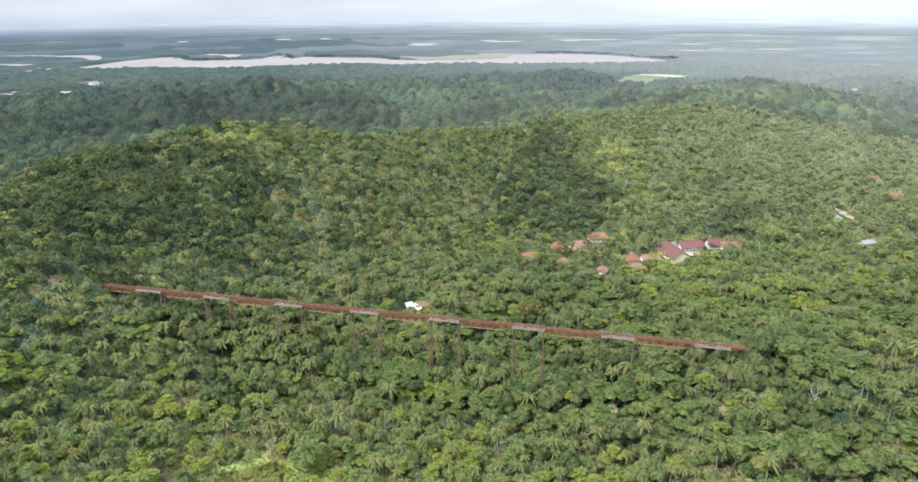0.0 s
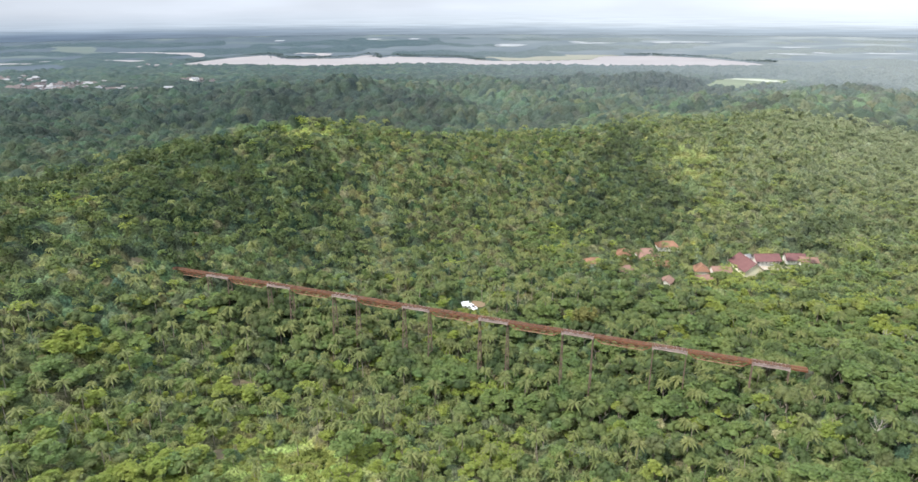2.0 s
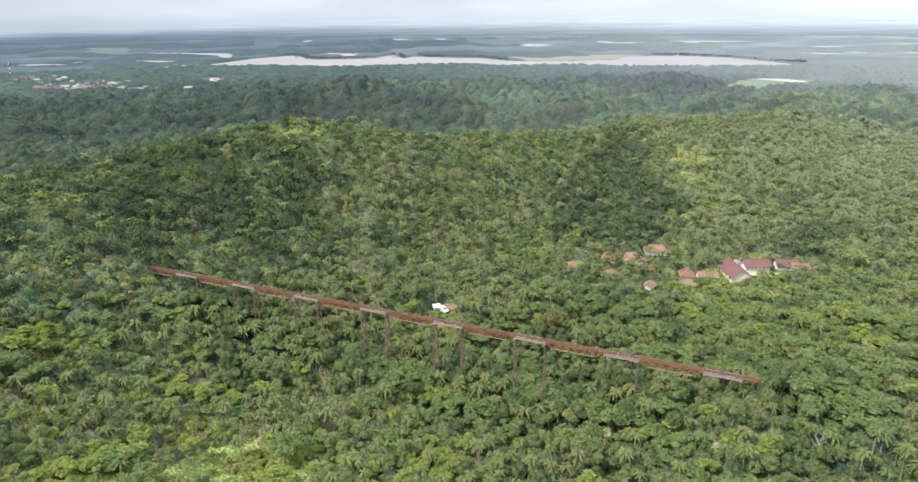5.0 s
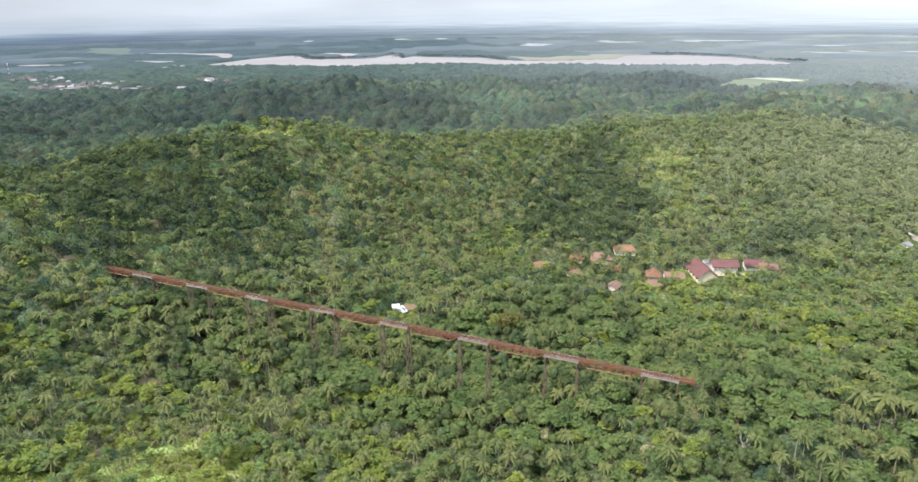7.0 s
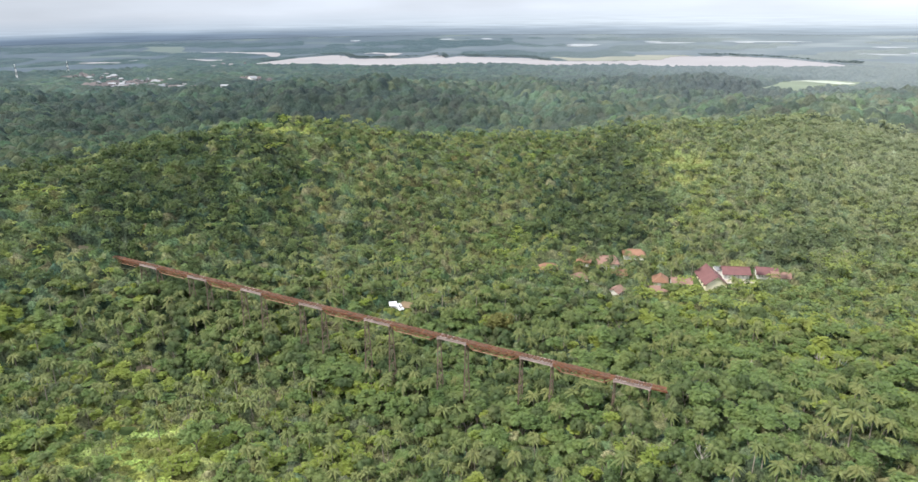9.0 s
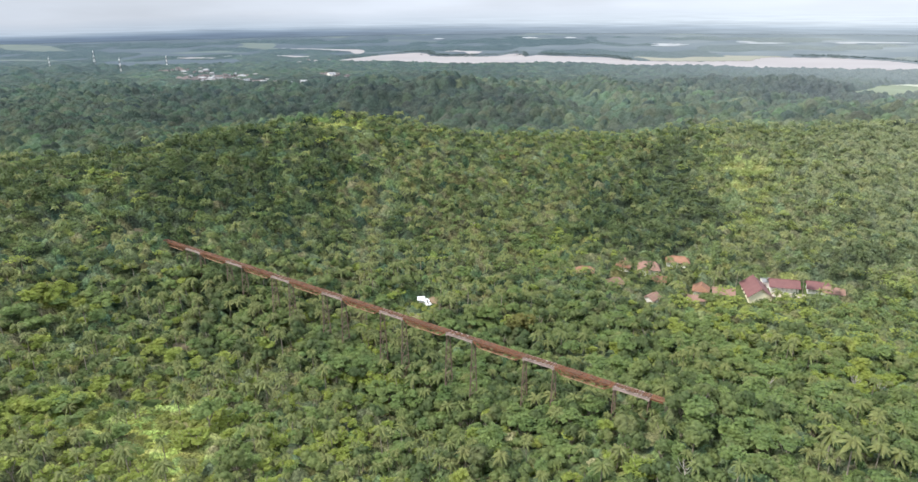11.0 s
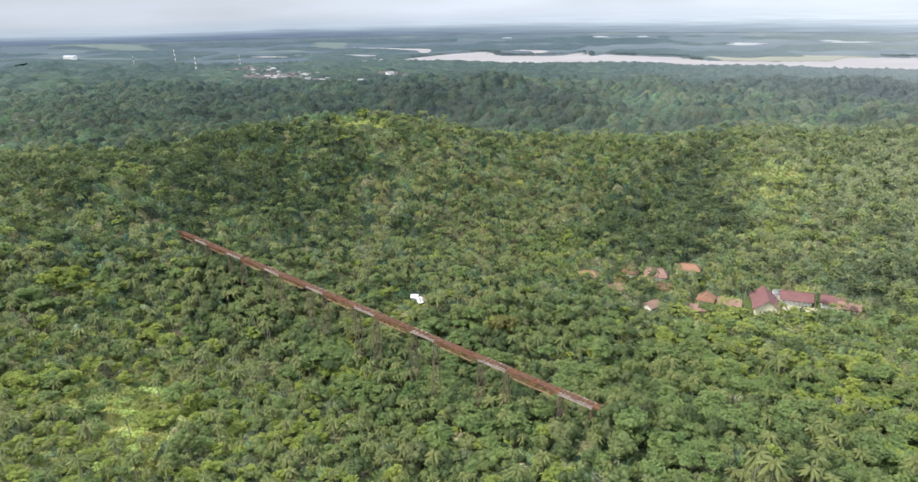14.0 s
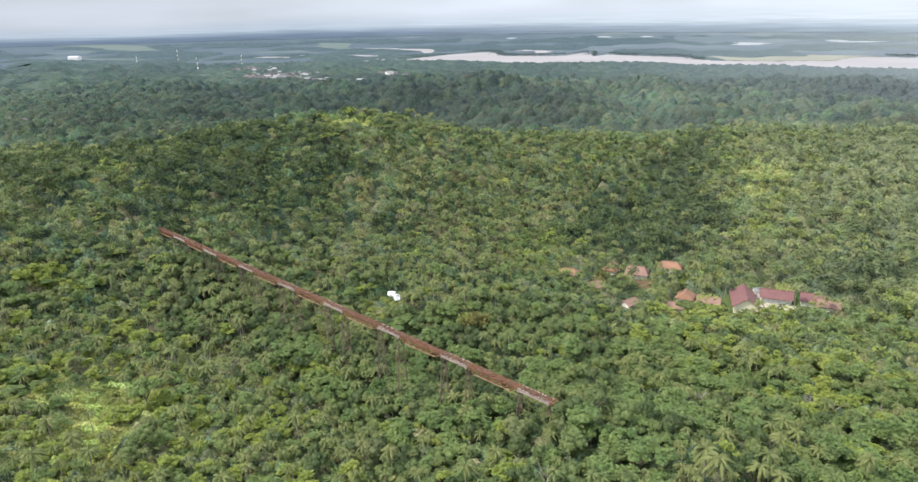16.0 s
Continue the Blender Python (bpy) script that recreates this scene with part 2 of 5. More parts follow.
# ---- terrain ----
# hills and hollows: centre x, y, spread x, y, height
HILLS = [
    (-230, 340, 90, 110, 21.5),
    (-125, 465, 70, 70, 34.0),
    (-160, 375, 60, 60, 9.0),
    (-60, 500, 90, 60, 14.2),
    (30, 560, 90, 60, 17.5),
    (160, 600, 90, 70, 21.7),
    (260, 620, 90, 80, 15.5),
    (370, 720, 120, 100, 21.1),
    (480, 880, 130, 120, 25.0),
    (95, 500, 60, 60, -5.2),
    (130, 190, 60, 50, 20.4),
    (165, 180, 70, 60, 5.6),
    (200, 300, 80, 80, -16.3),
    (0, 225, 90, 60, -12.3),
    (-90, 215, 50, 60, -8.6),
    (-10, 310, 80, 60, -4.7),
    (120, 400, 80, 70, -9.2),
    (240, 430, 80, 70, -4.0),
    (-150, 250, 60, 60, -18.9),
    (-220, 240, 90, 70, 18.0),
    (-30, 400, 70, 50, -12.4),
    (-450, 430, 150, 150, 25.0),
    (-640, 650, 200, 180, 21.3),
    (-470, 870, 150, 120, -7.4),
    (-270, 950, 130, 90, 33.2),
    (-120, 1030, 150, 80, 2.5),
    (20, 1090, 120, 80, 14.4),
    (150, 1300, 180, 120, 7.3),
    (-610, 1350, 200, 150, 10.8),
    (480, 1500, 200, 150, 10.2),
    (335, 1330, 75, 80, 14.0),
    (-70, 140, 60, 50, 0.2),
    (60, 190, 50, 50, -16.0),
    (300, 520, 80, 80, -2.0),
    (-300, 700, 200, 120, -5.3),
    (118, 212, 40, 40, -3.0),
    (131, 204, 9, 7, 9.5),
]


def land(x, y):
    """Height of the ground; the coastal plain is lifted far out to fit the viewed horizon."""
    x, y = np.asarray(x, float), np.asarray(y, float)
    t = np.clip((y - 900) / 900, 0, 1)
    z = 22 - 16 * t * t * (3 - 2 * t)
    for a, b, c, d, h in HILLS:
        z = z + h * np.exp(-0.5 * (((x - a) / c) ** 2 + ((y - b) / d) ** 2))
    f = np.clip((y - 640) / 200, 0, 1) * np.clip((1750 - y) / 400, 0, 1)
    f = f * (1 - 0.95 * np.exp(-0.5 * (((x - 470) / 170) ** 2 + ((y - 1400) / 260) ** 2)))
    f = f * (1 - 0.9 * np.exp(-0.5 * (((x + 690) / 270) ** 2 + ((y - 1215) / 150) ** 2)))
    z = z + f * (15 * np.sin(x * 0.019 + 1.7 * np.sin(y * 0.011)) * np.sin(y * 0.021 + 1.4 * np.sin(x * 0.013)) + 4 * np.sin(x * 0.043 + y * 0.017))
    r = np.hypot(x - 80, y)
    k = np.clip((r - 2750) / 2250, 0, 1) ** 1.4
    az = np.degrees(np.arctan2(x - 80, y))
    s = np.clip((az + 55) / 50, 0, 1)
    return z + k * (24 + 54 * s * s * (3 - 2 * s))


def mesh_of(name, verts, faces, mats, smooth=False, index=None):
    """A mesh from arrays; faces is an array of quads or of triangles."""
    me = bpy.data.meshes.new(name)
    verts, faces = np.asarray(verts, np.float32), np.asarray(faces, np.int32)
    k = faces.shape[1]
    me.vertices.add(len(verts))
    me.vertices.foreach_set("co", verts.ravel())
    me.loops.add(faces.size)
    me.loops.foreach_set("vertex_index", faces.ravel())
    me.polygons.add(len(faces))
    me.polygons.foreach_set("loop_start", np.arange(len(faces), dtype=np.int32) * k)
    for m in mats:
        me.materials.append(m)
    if index is not None:
        me.polygons.foreach_set("material_index", np.asarray(index, np.int32))
    if smooth:
        me.polygons.foreach_set("use_smooth", np.ones(len(faces), bool))
    me.update(calc_edges=True)
    return me


def part(name, bm, material, parent, label=""):
    me = bpy.data.meshes.new(name)
    bm.to_mesh(me)
    bm.free()
    me.materials.append(material)
    ob = new(name, me)
    ob.parent = parent
    return tagged(ob, label)


def piece(name, me, parent, m=None, label=""):
    ob = new(name, me)
    ob.parent = parent
    if m is not None:
        ob.matrix_basis = m
    return tagged(ob, label)


# plain far woods and fields seen beyond the reach of the single trees
def ground_mat():
    m, n, l, b = base_mat("forest_floor", 0.95)
    b.inputs["Specular IOR Level"].default_value = 0.12
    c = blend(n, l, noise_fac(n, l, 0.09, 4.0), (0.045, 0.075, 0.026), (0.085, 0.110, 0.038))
    # far woods and fields carry a bluish haze in their colour
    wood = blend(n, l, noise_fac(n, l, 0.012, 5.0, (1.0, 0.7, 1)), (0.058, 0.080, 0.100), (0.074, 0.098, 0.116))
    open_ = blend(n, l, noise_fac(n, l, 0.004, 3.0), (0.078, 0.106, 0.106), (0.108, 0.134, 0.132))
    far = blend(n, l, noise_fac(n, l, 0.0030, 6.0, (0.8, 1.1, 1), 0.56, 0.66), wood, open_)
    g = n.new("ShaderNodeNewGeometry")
    east = n.new("ShaderNodeSeparateXYZ")       # farmland towards the east, with pale haze painted into its colour
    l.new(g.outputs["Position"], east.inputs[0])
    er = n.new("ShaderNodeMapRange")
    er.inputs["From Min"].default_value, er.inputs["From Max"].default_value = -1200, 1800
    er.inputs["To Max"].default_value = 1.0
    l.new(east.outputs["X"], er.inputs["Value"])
    hazy_farms = blend(n, l, noise_fac(n, l, 0.0035, 6.0, (0.8, 1.1, 1), 0.48, 0.68), (0.140, 0.165, 0.175), (0.215, 0.240, 0.240))
    far = blend(n, l, er.outputs["Result"], far, hazy_farms)
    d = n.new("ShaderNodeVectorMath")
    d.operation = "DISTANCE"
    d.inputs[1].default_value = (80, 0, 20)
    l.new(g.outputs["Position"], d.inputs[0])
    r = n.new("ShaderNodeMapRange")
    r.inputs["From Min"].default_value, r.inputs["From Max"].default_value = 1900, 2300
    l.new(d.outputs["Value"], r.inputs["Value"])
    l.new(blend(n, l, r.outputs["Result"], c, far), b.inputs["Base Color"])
    return m


def ground_sheet():
    radii = [0.0]
    while radii[-1] < 4990:
        radii.append(radii[-1] + max(14.0, radii[-1] * 0.035))
    radii[-1] = 4995.0
    n = 220
    ang = np.linspace(0, 2 * np.pi, n, endpoint=False)
    rr = np.array(radii[1:])
    x = 80 + rr[:, None] * np.sin(ang)
    y = rr[:, None] * np.cos(ang)
    z = land(x, y)
    v = np.stack([x.ravel(), y.ravel(), z.ravel()], 1)
    i, j = np.meshgrid(np.arange(len(rr) - 1), np.arange(n), indexing="ij")
    q = np.stack([i * n + j, (i + 1) * n + j, (i + 1) * n + (j + 1) % n, i * n + (j + 1) % n], -1).reshape(-1, 4)[:, ::-1]
    cap = len(v)
    v = np.vstack([v, [[80, 0, float(land(80, 0))]]])
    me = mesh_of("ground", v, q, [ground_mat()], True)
    bm = bmesh.new()
    bm.from_mesh(me)
    bm.verts.ensure_lookup_table()
    for k in range(n):
        bm.faces.new((bm.verts[cap], bm.verts[(k + 1) % n], bm.verts[k])).smooth = True
    bmesh.ops.recalc_face_normals(bm, faces=bm.faces)
    bm.to_mesh(me)
    bm.free()
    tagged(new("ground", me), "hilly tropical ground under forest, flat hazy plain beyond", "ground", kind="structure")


ground_sheet()


def sheet(name, line, material, label, category, lift=0.35, level=None, kind="structure"):
    """A sheet along a line of (x, y, half width across y); it follows the ground or lies level."""
    rng = np.random.default_rng(len(line) * 7 + int(abs(line[0][0])))
    pts = np.array(line, float)
    s = np.linspace(0, len(pts) - 1, 8 * len(pts) + 1)
    cx, cy, hw = (np.interp(s, np.arange(len(pts)), pts[:, k]) for k in range(3))
    soft = np.array([1, 2, 2, 1]) / 6
    a = hw * (1 + 0.3 * np.convolve(rng.standard_normal(len(s)), soft, "same"))
    c = hw * (1 + 0.3 * np.convolve(rng.standard_normal(len(s)), soft, "same"))
    a[0] = c[0] = a[-1] = c[-1] = 0.5
    w = np.linspace(-1, 1, 9)
    y = cy[:, None] + np.where(w < 0, a[:, None] * w, c[:, None] * w)
    x = np.broadcast_to(cx[:, None], y.shape)
    z = np.full(y.shape, level) if level is not None else land(x, y) + lift
    v = np.stack([x.ravel(), y.ravel(), z.ravel()], 1)
    i, j = np.meshgrid(np.arange(len(s) - 1), np.arange(8), indexing="ij")
    q = np.stack([i * 9 + j, (i + 1) * 9 + j, (i + 1) * 9 + j + 1, i * 9 + j + 1], -1).reshape(-1, 4)
    return tagged(new(name, mesh_of(name, v, q, [material], True)), label, category, kind=kind)


def haze_backdrop():
    """A glowing band: painted hazy far plain, haze above it, melting into the sky."""
    m = bpy.data.materials.new("hazy_distance")
    m.use_nodes = True
    n, l = m.node_tree.nodes, m.node_tree.links
    # the haze colours are emitted by the band itself
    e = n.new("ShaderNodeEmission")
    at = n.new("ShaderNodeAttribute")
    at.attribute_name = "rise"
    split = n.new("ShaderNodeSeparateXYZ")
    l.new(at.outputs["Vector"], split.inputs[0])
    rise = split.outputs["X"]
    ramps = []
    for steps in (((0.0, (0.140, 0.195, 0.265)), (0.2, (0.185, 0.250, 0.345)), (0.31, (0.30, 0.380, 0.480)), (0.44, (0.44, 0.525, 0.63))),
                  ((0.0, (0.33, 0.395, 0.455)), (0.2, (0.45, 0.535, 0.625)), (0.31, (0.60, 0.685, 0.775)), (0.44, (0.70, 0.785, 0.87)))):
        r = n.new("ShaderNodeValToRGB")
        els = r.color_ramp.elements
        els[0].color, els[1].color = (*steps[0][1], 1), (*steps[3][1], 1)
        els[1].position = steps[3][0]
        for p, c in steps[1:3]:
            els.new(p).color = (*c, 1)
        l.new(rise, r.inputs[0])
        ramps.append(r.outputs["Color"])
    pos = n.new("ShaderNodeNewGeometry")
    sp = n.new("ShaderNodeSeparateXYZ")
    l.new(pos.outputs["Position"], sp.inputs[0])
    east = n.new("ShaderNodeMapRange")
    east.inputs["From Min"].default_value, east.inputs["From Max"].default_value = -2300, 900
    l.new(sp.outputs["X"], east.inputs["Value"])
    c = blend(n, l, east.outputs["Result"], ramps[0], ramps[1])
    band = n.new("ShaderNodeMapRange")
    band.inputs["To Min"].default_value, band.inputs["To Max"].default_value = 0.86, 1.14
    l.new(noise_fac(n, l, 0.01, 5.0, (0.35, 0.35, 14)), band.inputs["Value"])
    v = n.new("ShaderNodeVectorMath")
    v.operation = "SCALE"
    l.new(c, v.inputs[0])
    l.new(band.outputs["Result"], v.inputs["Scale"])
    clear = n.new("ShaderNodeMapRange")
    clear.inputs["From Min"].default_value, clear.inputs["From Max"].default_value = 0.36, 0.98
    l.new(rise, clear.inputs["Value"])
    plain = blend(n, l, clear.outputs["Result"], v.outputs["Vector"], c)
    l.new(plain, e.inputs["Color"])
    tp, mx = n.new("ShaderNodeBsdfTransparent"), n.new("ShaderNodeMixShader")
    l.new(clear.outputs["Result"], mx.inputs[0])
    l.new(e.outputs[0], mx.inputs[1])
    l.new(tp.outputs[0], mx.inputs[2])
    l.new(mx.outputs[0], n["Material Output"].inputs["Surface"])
    ang = np.radians(np.linspace(-75, 60, 300))
    d = np.degrees(ang)
    far = land(80 + 4985 * np.sin(ang), 4985 * np.cos(ang)) + 8 + 2 * np.sin(d * 0.31 + 1) + 1.5 * np.sin(d * 0.83)
    far = far + 7 * np.exp(-0.5 * ((d - 6) / 7) ** 2) + 6 * np.exp(-0.5 * ((d + 34) / 6) ** 2)
    x, y = 80 + 4250 * np.sin(ang), 4250 * np.cos(ang)
    low = land(x, y) - 3
    line = 150 + (far - 150) * 4250 / 4985
    u = np.linspace(0, 1, 13)
    z = low[:, None] + (line - low)[:, None] * 3 * u
    P = np.stack([np.broadcast_to(x[:, None], z.shape), np.broadcast_to(y[:, None], z.shape), z], -1).reshape(-1, 3)
    i, j = np.meshgrid(np.arange(299), np.arange(12), indexing="ij")
    q = np.stack([i * 13 + j, (i + 1) * 13 + j, (i + 1) * 13 + j + 1, i * 13 + j + 1], -1).reshape(-1, 4)
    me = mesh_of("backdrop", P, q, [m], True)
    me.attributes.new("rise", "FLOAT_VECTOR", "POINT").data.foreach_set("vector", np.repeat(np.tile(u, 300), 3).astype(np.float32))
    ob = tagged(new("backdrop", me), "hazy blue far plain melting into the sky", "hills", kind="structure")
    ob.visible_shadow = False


haze_backdrop()

# the lagoon's two shores: x, near y, far y
SHORES = [(-1000, 2150, 2190), (-985, 2100, 2420), (-955, 2090, 2560), (-895, 2080, 2690), (-830, 2070, 2640), (-775, 2080, 2530), (-716, 2080, 2467),
          (-640, 2050, 2495), (-560, 2030, 2500), (-506, 2030, 2560), (-490, 2035, 2720), (-450, 2045, 2730), (-395, 2090, 2540), (-372, 2100, 2645),
          (-246, 2150, 2606), (-150, 2180, 2570), (-61, 2140, 2530), (-20, 2100, 2455), (30, 2085, 2395), (172, 2130, 2394), (300, 2110, 2440), (380, 2080, 2470),
          (450, 2065, 2690), (560, 2080, 2720), (680, 2085, 2720), (775, 2085, 2650), (835, 2090, 2570), (875, 2110, 2450), (915, 2200, 2310)]
LAGOON = [(x, (a + b) / 2, (b - a) / 2) for x, a, b in SHORES]
OPEN = []                                  # ponds and fields of the plain, free of trees
FIELDS = [(400, 1250, 10), (470, 1330, 70), (540, 1450, 110), (640, 1550, 120), (740, 1600, 60), (790, 1610, 10)]


def shore_sheet(name, shores, material, label, category, level, ragged=12.0):
    """A sheet between a near and a far shore, each a little ragged."""
    g = np.random.default_rng(len(shores))
    p = np.array(shores, float)
    s = np.linspace(0, len(p) - 1, 7 * len(p) + 1)
    x, lo, hi = (np.interp(s, np.arange(len(p)), p[:, k]) for k in range(3))
    lo, hi = lo + ragged * g.standard_normal(len(s)), hi + ragged * g.standard_normal(len(s))
    hi = np.maximum(hi, lo + 1)
    u = np.linspace(0, 1, 5)
    y = lo[:, None] + (hi - lo)[:, None] * u
    X = np.broadcast_to(x[:, None], y.shape)
    z = np.maximum(land(X, y) + 0.6, level)
    v = np.stack([X.ravel(), y.ravel(), z.ravel()], 1)
    i, j = np.meshgrid(np.arange(len(s) - 1), np.arange(4), indexing="ij")
    q = np.stack([i * 5 + j, (i + 1) * 5 + j, (i + 1) * 5 + j + 1, i * 5 + j + 1], -1).reshape(-1, 4)
    return tagged(new(name, mesh_of(name, v, q, [material], True)), label, category, kind="structure")


shore_sheet("water", SHORES, WATER, "wide muddy brown lagoon on the coastal plain", "water", 6.7)
shore_sheet("ground_sandbank", [(-30, 2470, 2480), (25, 2400, 2660), (170, 2396, 2735), (300, 2446, 2770), (400, 2500, 2790), (445, 2660, 2800), (500, 2725, 2790), (560, 2740, 2750)], SANDBANK, "grassy sandbank along the lagoon's far shore", "sandbank", 7.3)
sheet("ground_field", FIELDS, MEADOW, "light green rice field in a side valley", "field")
sheet("ground_field", [(500, 1600, 5), (530, 1640, 40), (600, 1610, 35), (660, 1600, 30), (700, 1600, 5)], FIELD, "pale flooded rice terraces", "field", lift=0.8)
for line in ([(-1660, 2150, 8), (-1600, 2160, 32), (-1500, 2170, 20), (-1480, 2165, 5)],
             [(-1550, 2270, 5), (-1500, 2290, 48), (-1462, 2330, 34), (-1440, 2370, 5)],
             [(-1370, 2380, 5), (-1300, 2355, 24), (-1220, 2330, 36), (-1165, 2270, 8)],
             [(-1600, 2780, 5), (-1460, 2790, 24), (-1310, 2770, 34), (-1200, 2750, 60), (-1120, 2620, 50), (-1090, 2560, 8)],
             [(-800, 2780, 5), (-770, 2830, 30), (-700, 2810, 24), (-655, 2740, 95), (-632, 2640, 130), (-620, 2600, 8)],
             [(-2480, 1716, 5), (-2420, 1735, 30), (-2370, 1784, 8)]):
    OPEN.append(line)
    sheet("water", line, WATER, "muddy brown pond on the plain", "water", lift=0.9)
for line in ([(-1200, 1850, 5), (-1140, 1840, 45), (-1080, 1800, 5)],
             [(-2030, 3100, 10), (-1850, 3000, 150), (-1650, 2760, 60), (-1560, 2730, 8)],
             [(-3390, 2510, 10), (-3200, 2600, 100), (-2900, 2560, 120), (-2500, 2350, 80), (-2290, 2370, 8)],
             [(-2500, 1800, 8), (-2300, 1840, 40), (-2100, 1890, 30), (-1950, 1900, 8)]):
    OPEN.append(line)
    sheet("ground_field", line, PLAINFIELD, "green open field on the plain", "field", lift=0.5)
# flooded fields far out, in thin pale strips: two ends and half the depth
for x0, y0, x1, y1, d in ((44, 3445, 220, 3425, 50), (-436, 3840, -362, 3835, 45), (439, 3630, 540, 3615, 45), (863, 3557, 960, 3536, 45), (1135, 2833, 1346, 2786, 36), (1353, 2856, 1430, 2836, 34), (1527, 2812, 1729, 2757, 32),
                          (1350, 3194, 1484, 3158, 38), (-670, 3806, -575, 3801, 45), (-1143, 3654, -1086, 3650, 45), (437, 3540, 690, 3552, 40), (40, 3345, 198, 3365, 40), (821, 3618, 1235, 3547, 40), (1294, 1826, 1420, 1790, 22)):
    OPEN.append([(x0, y0, 3), (x0 + 0.3 * (x1 - x0), y0 + 0.3 * (y1 - y0), d), (x0 + 0.7 * (x1 - x0), y0 + 0.7 * (y1 - y0), 0.8 * d), (x1, y1, 3)])
    sheet("ground_field", OPEN[-1], FLOODED, "pale flooded field far out on the plain", "field", lift=0.7)


# ---- forest ----
rng = np.random.default_rng(5)
AX0, AXD = np.array([-128.8, 289.4]), np.array([0.9503, -0.3113])   # the viaduct's line


def quads_from(c, nrm, size, rg, long=1.0):
    """Small folded leaf sprays at points c that face nrm."""
    k = len(c)
    t = np.cross(nrm, rg.standard_normal((k, 3)))
    t /= np.linalg.norm(t, axis=1, keepdims=True) + 1e-9
    b = np.cross(nrm, t)
    sz = (size * rg.uniform(0.6, 1.35, k))[:, None]
    drop = nrm * sz * 0.22
    v = np.stack([c - t * sz * long - drop, c - b * sz * rg.uniform(0.5, 0.9, (k, 1)), c + t * sz * long - drop, c + b * sz * rg.uniform(0.5, 0.9, (k, 1))], 1)
    f = np.arange(4 * k).reshape(k, 4)
    return v.reshape(-1, 3), f


def sprays_from(c, nrm, size, rg, long=1.0):
    """Fine three-pointed leaf sprays at points c that face nrm."""
    k = len(c)
    t = np.cross(nrm, rg.standard_normal((k, 3)))
    t /= np.linalg.norm(t, axis=1, keepdims=True) + 1e-9
    b = np.cross(nrm, t)
    sz = (size * rg.uniform(0.6, 1.35, k))[:, None]
    v = np.stack([c - t * sz * long - nrm * sz * 0.15, c + t * sz * long - nrm * sz * 0.15, c + b * sz * rg.uniform(0.8, 1.3, (k, 1))], 1)
    return v.reshape(-1, 3), np.arange(3 * k).reshape(k, 3)


def shells(rg, centre, radius, flat=1.0):
    """The leafy mass inside each lobe: an uneven dome."""
    vs, fs, n = [], [], 0
    a = np.linspace(0, 2 * np.pi, 6, endpoint=False)
    for c, r in zip(centre, radius):
        rings = [np.stack([np.cos(a + t) * q, np.sin(a + t) * q, np.full(6, h * flat)], 1) for q, h, t in ((0.9, -0.35, 0.0), (0.84, 0.3, 0.5))]
        v = np.vstack(rings + [[[0, 0, 0.85 * flat]]]) * r * rg.uniform(0.72, 1.0, (13, 1)) + c
        j = np.arange(6)
        k = (j + 1) % 6
        f = np.vstack([np.stack([j, k, 6 + j], 1), np.stack([k, 6 + k, 6 + j], 1), np.stack([6 + j, 6 + k, np.full(6, 12)], 1)])
        vs.append(v)
        fs.append(f + n)
        n += 13
    return np.vstack(vs), np.vstack(fs)


def crown_round(rg, n, size, r=4.0, h=4.6, base=5.5, full=True):
    """A lumpy broad-leaved crown of several lobes."""
    n = int(1.7 * n)
    m = rg.integers(6, 9)
    ang = rg.uniform(0, 6.28, m)
    rad = r * 0.62 * np.sqrt(rg.uniform(0, 1, m))
    lob = np.stack([np.cos(ang) * rad, np.sin(ang) * rad, base + h * (0.35 + 0.5 * rg.uniform(0, 1, m) * (1 - rad / r))], 1)
    lr = r * rg.uniform(0.34, 0.58, m)
    k = rg.choice(m, n, p=lr ** 2 / np.sum(lr ** 2))
    d = rg.standard_normal((n, 3))
    d[:, 2] = np.abs(d[:, 2]) * 1.1 - 0.35
    d /= np.linalg.norm(d, axis=1, keepdims=True)
    c = lob[k] + d * lr[k][:, None] * rg.uniform(0.75, 1.05, (n, 1)) * np.array([1, 1, 0.85])
    nr = d + np.array([0, 0, 0.55]) + 0.34 * rg.standard_normal((n, 3))
    nr /= np.linalg.norm(nr, axis=1, keepdims=True)
    return joined([shells(rg, lob, lr * 0.95), sprays_from(c, nr, size, rg)]) if full else sprays_from(c, nr, size, rg)


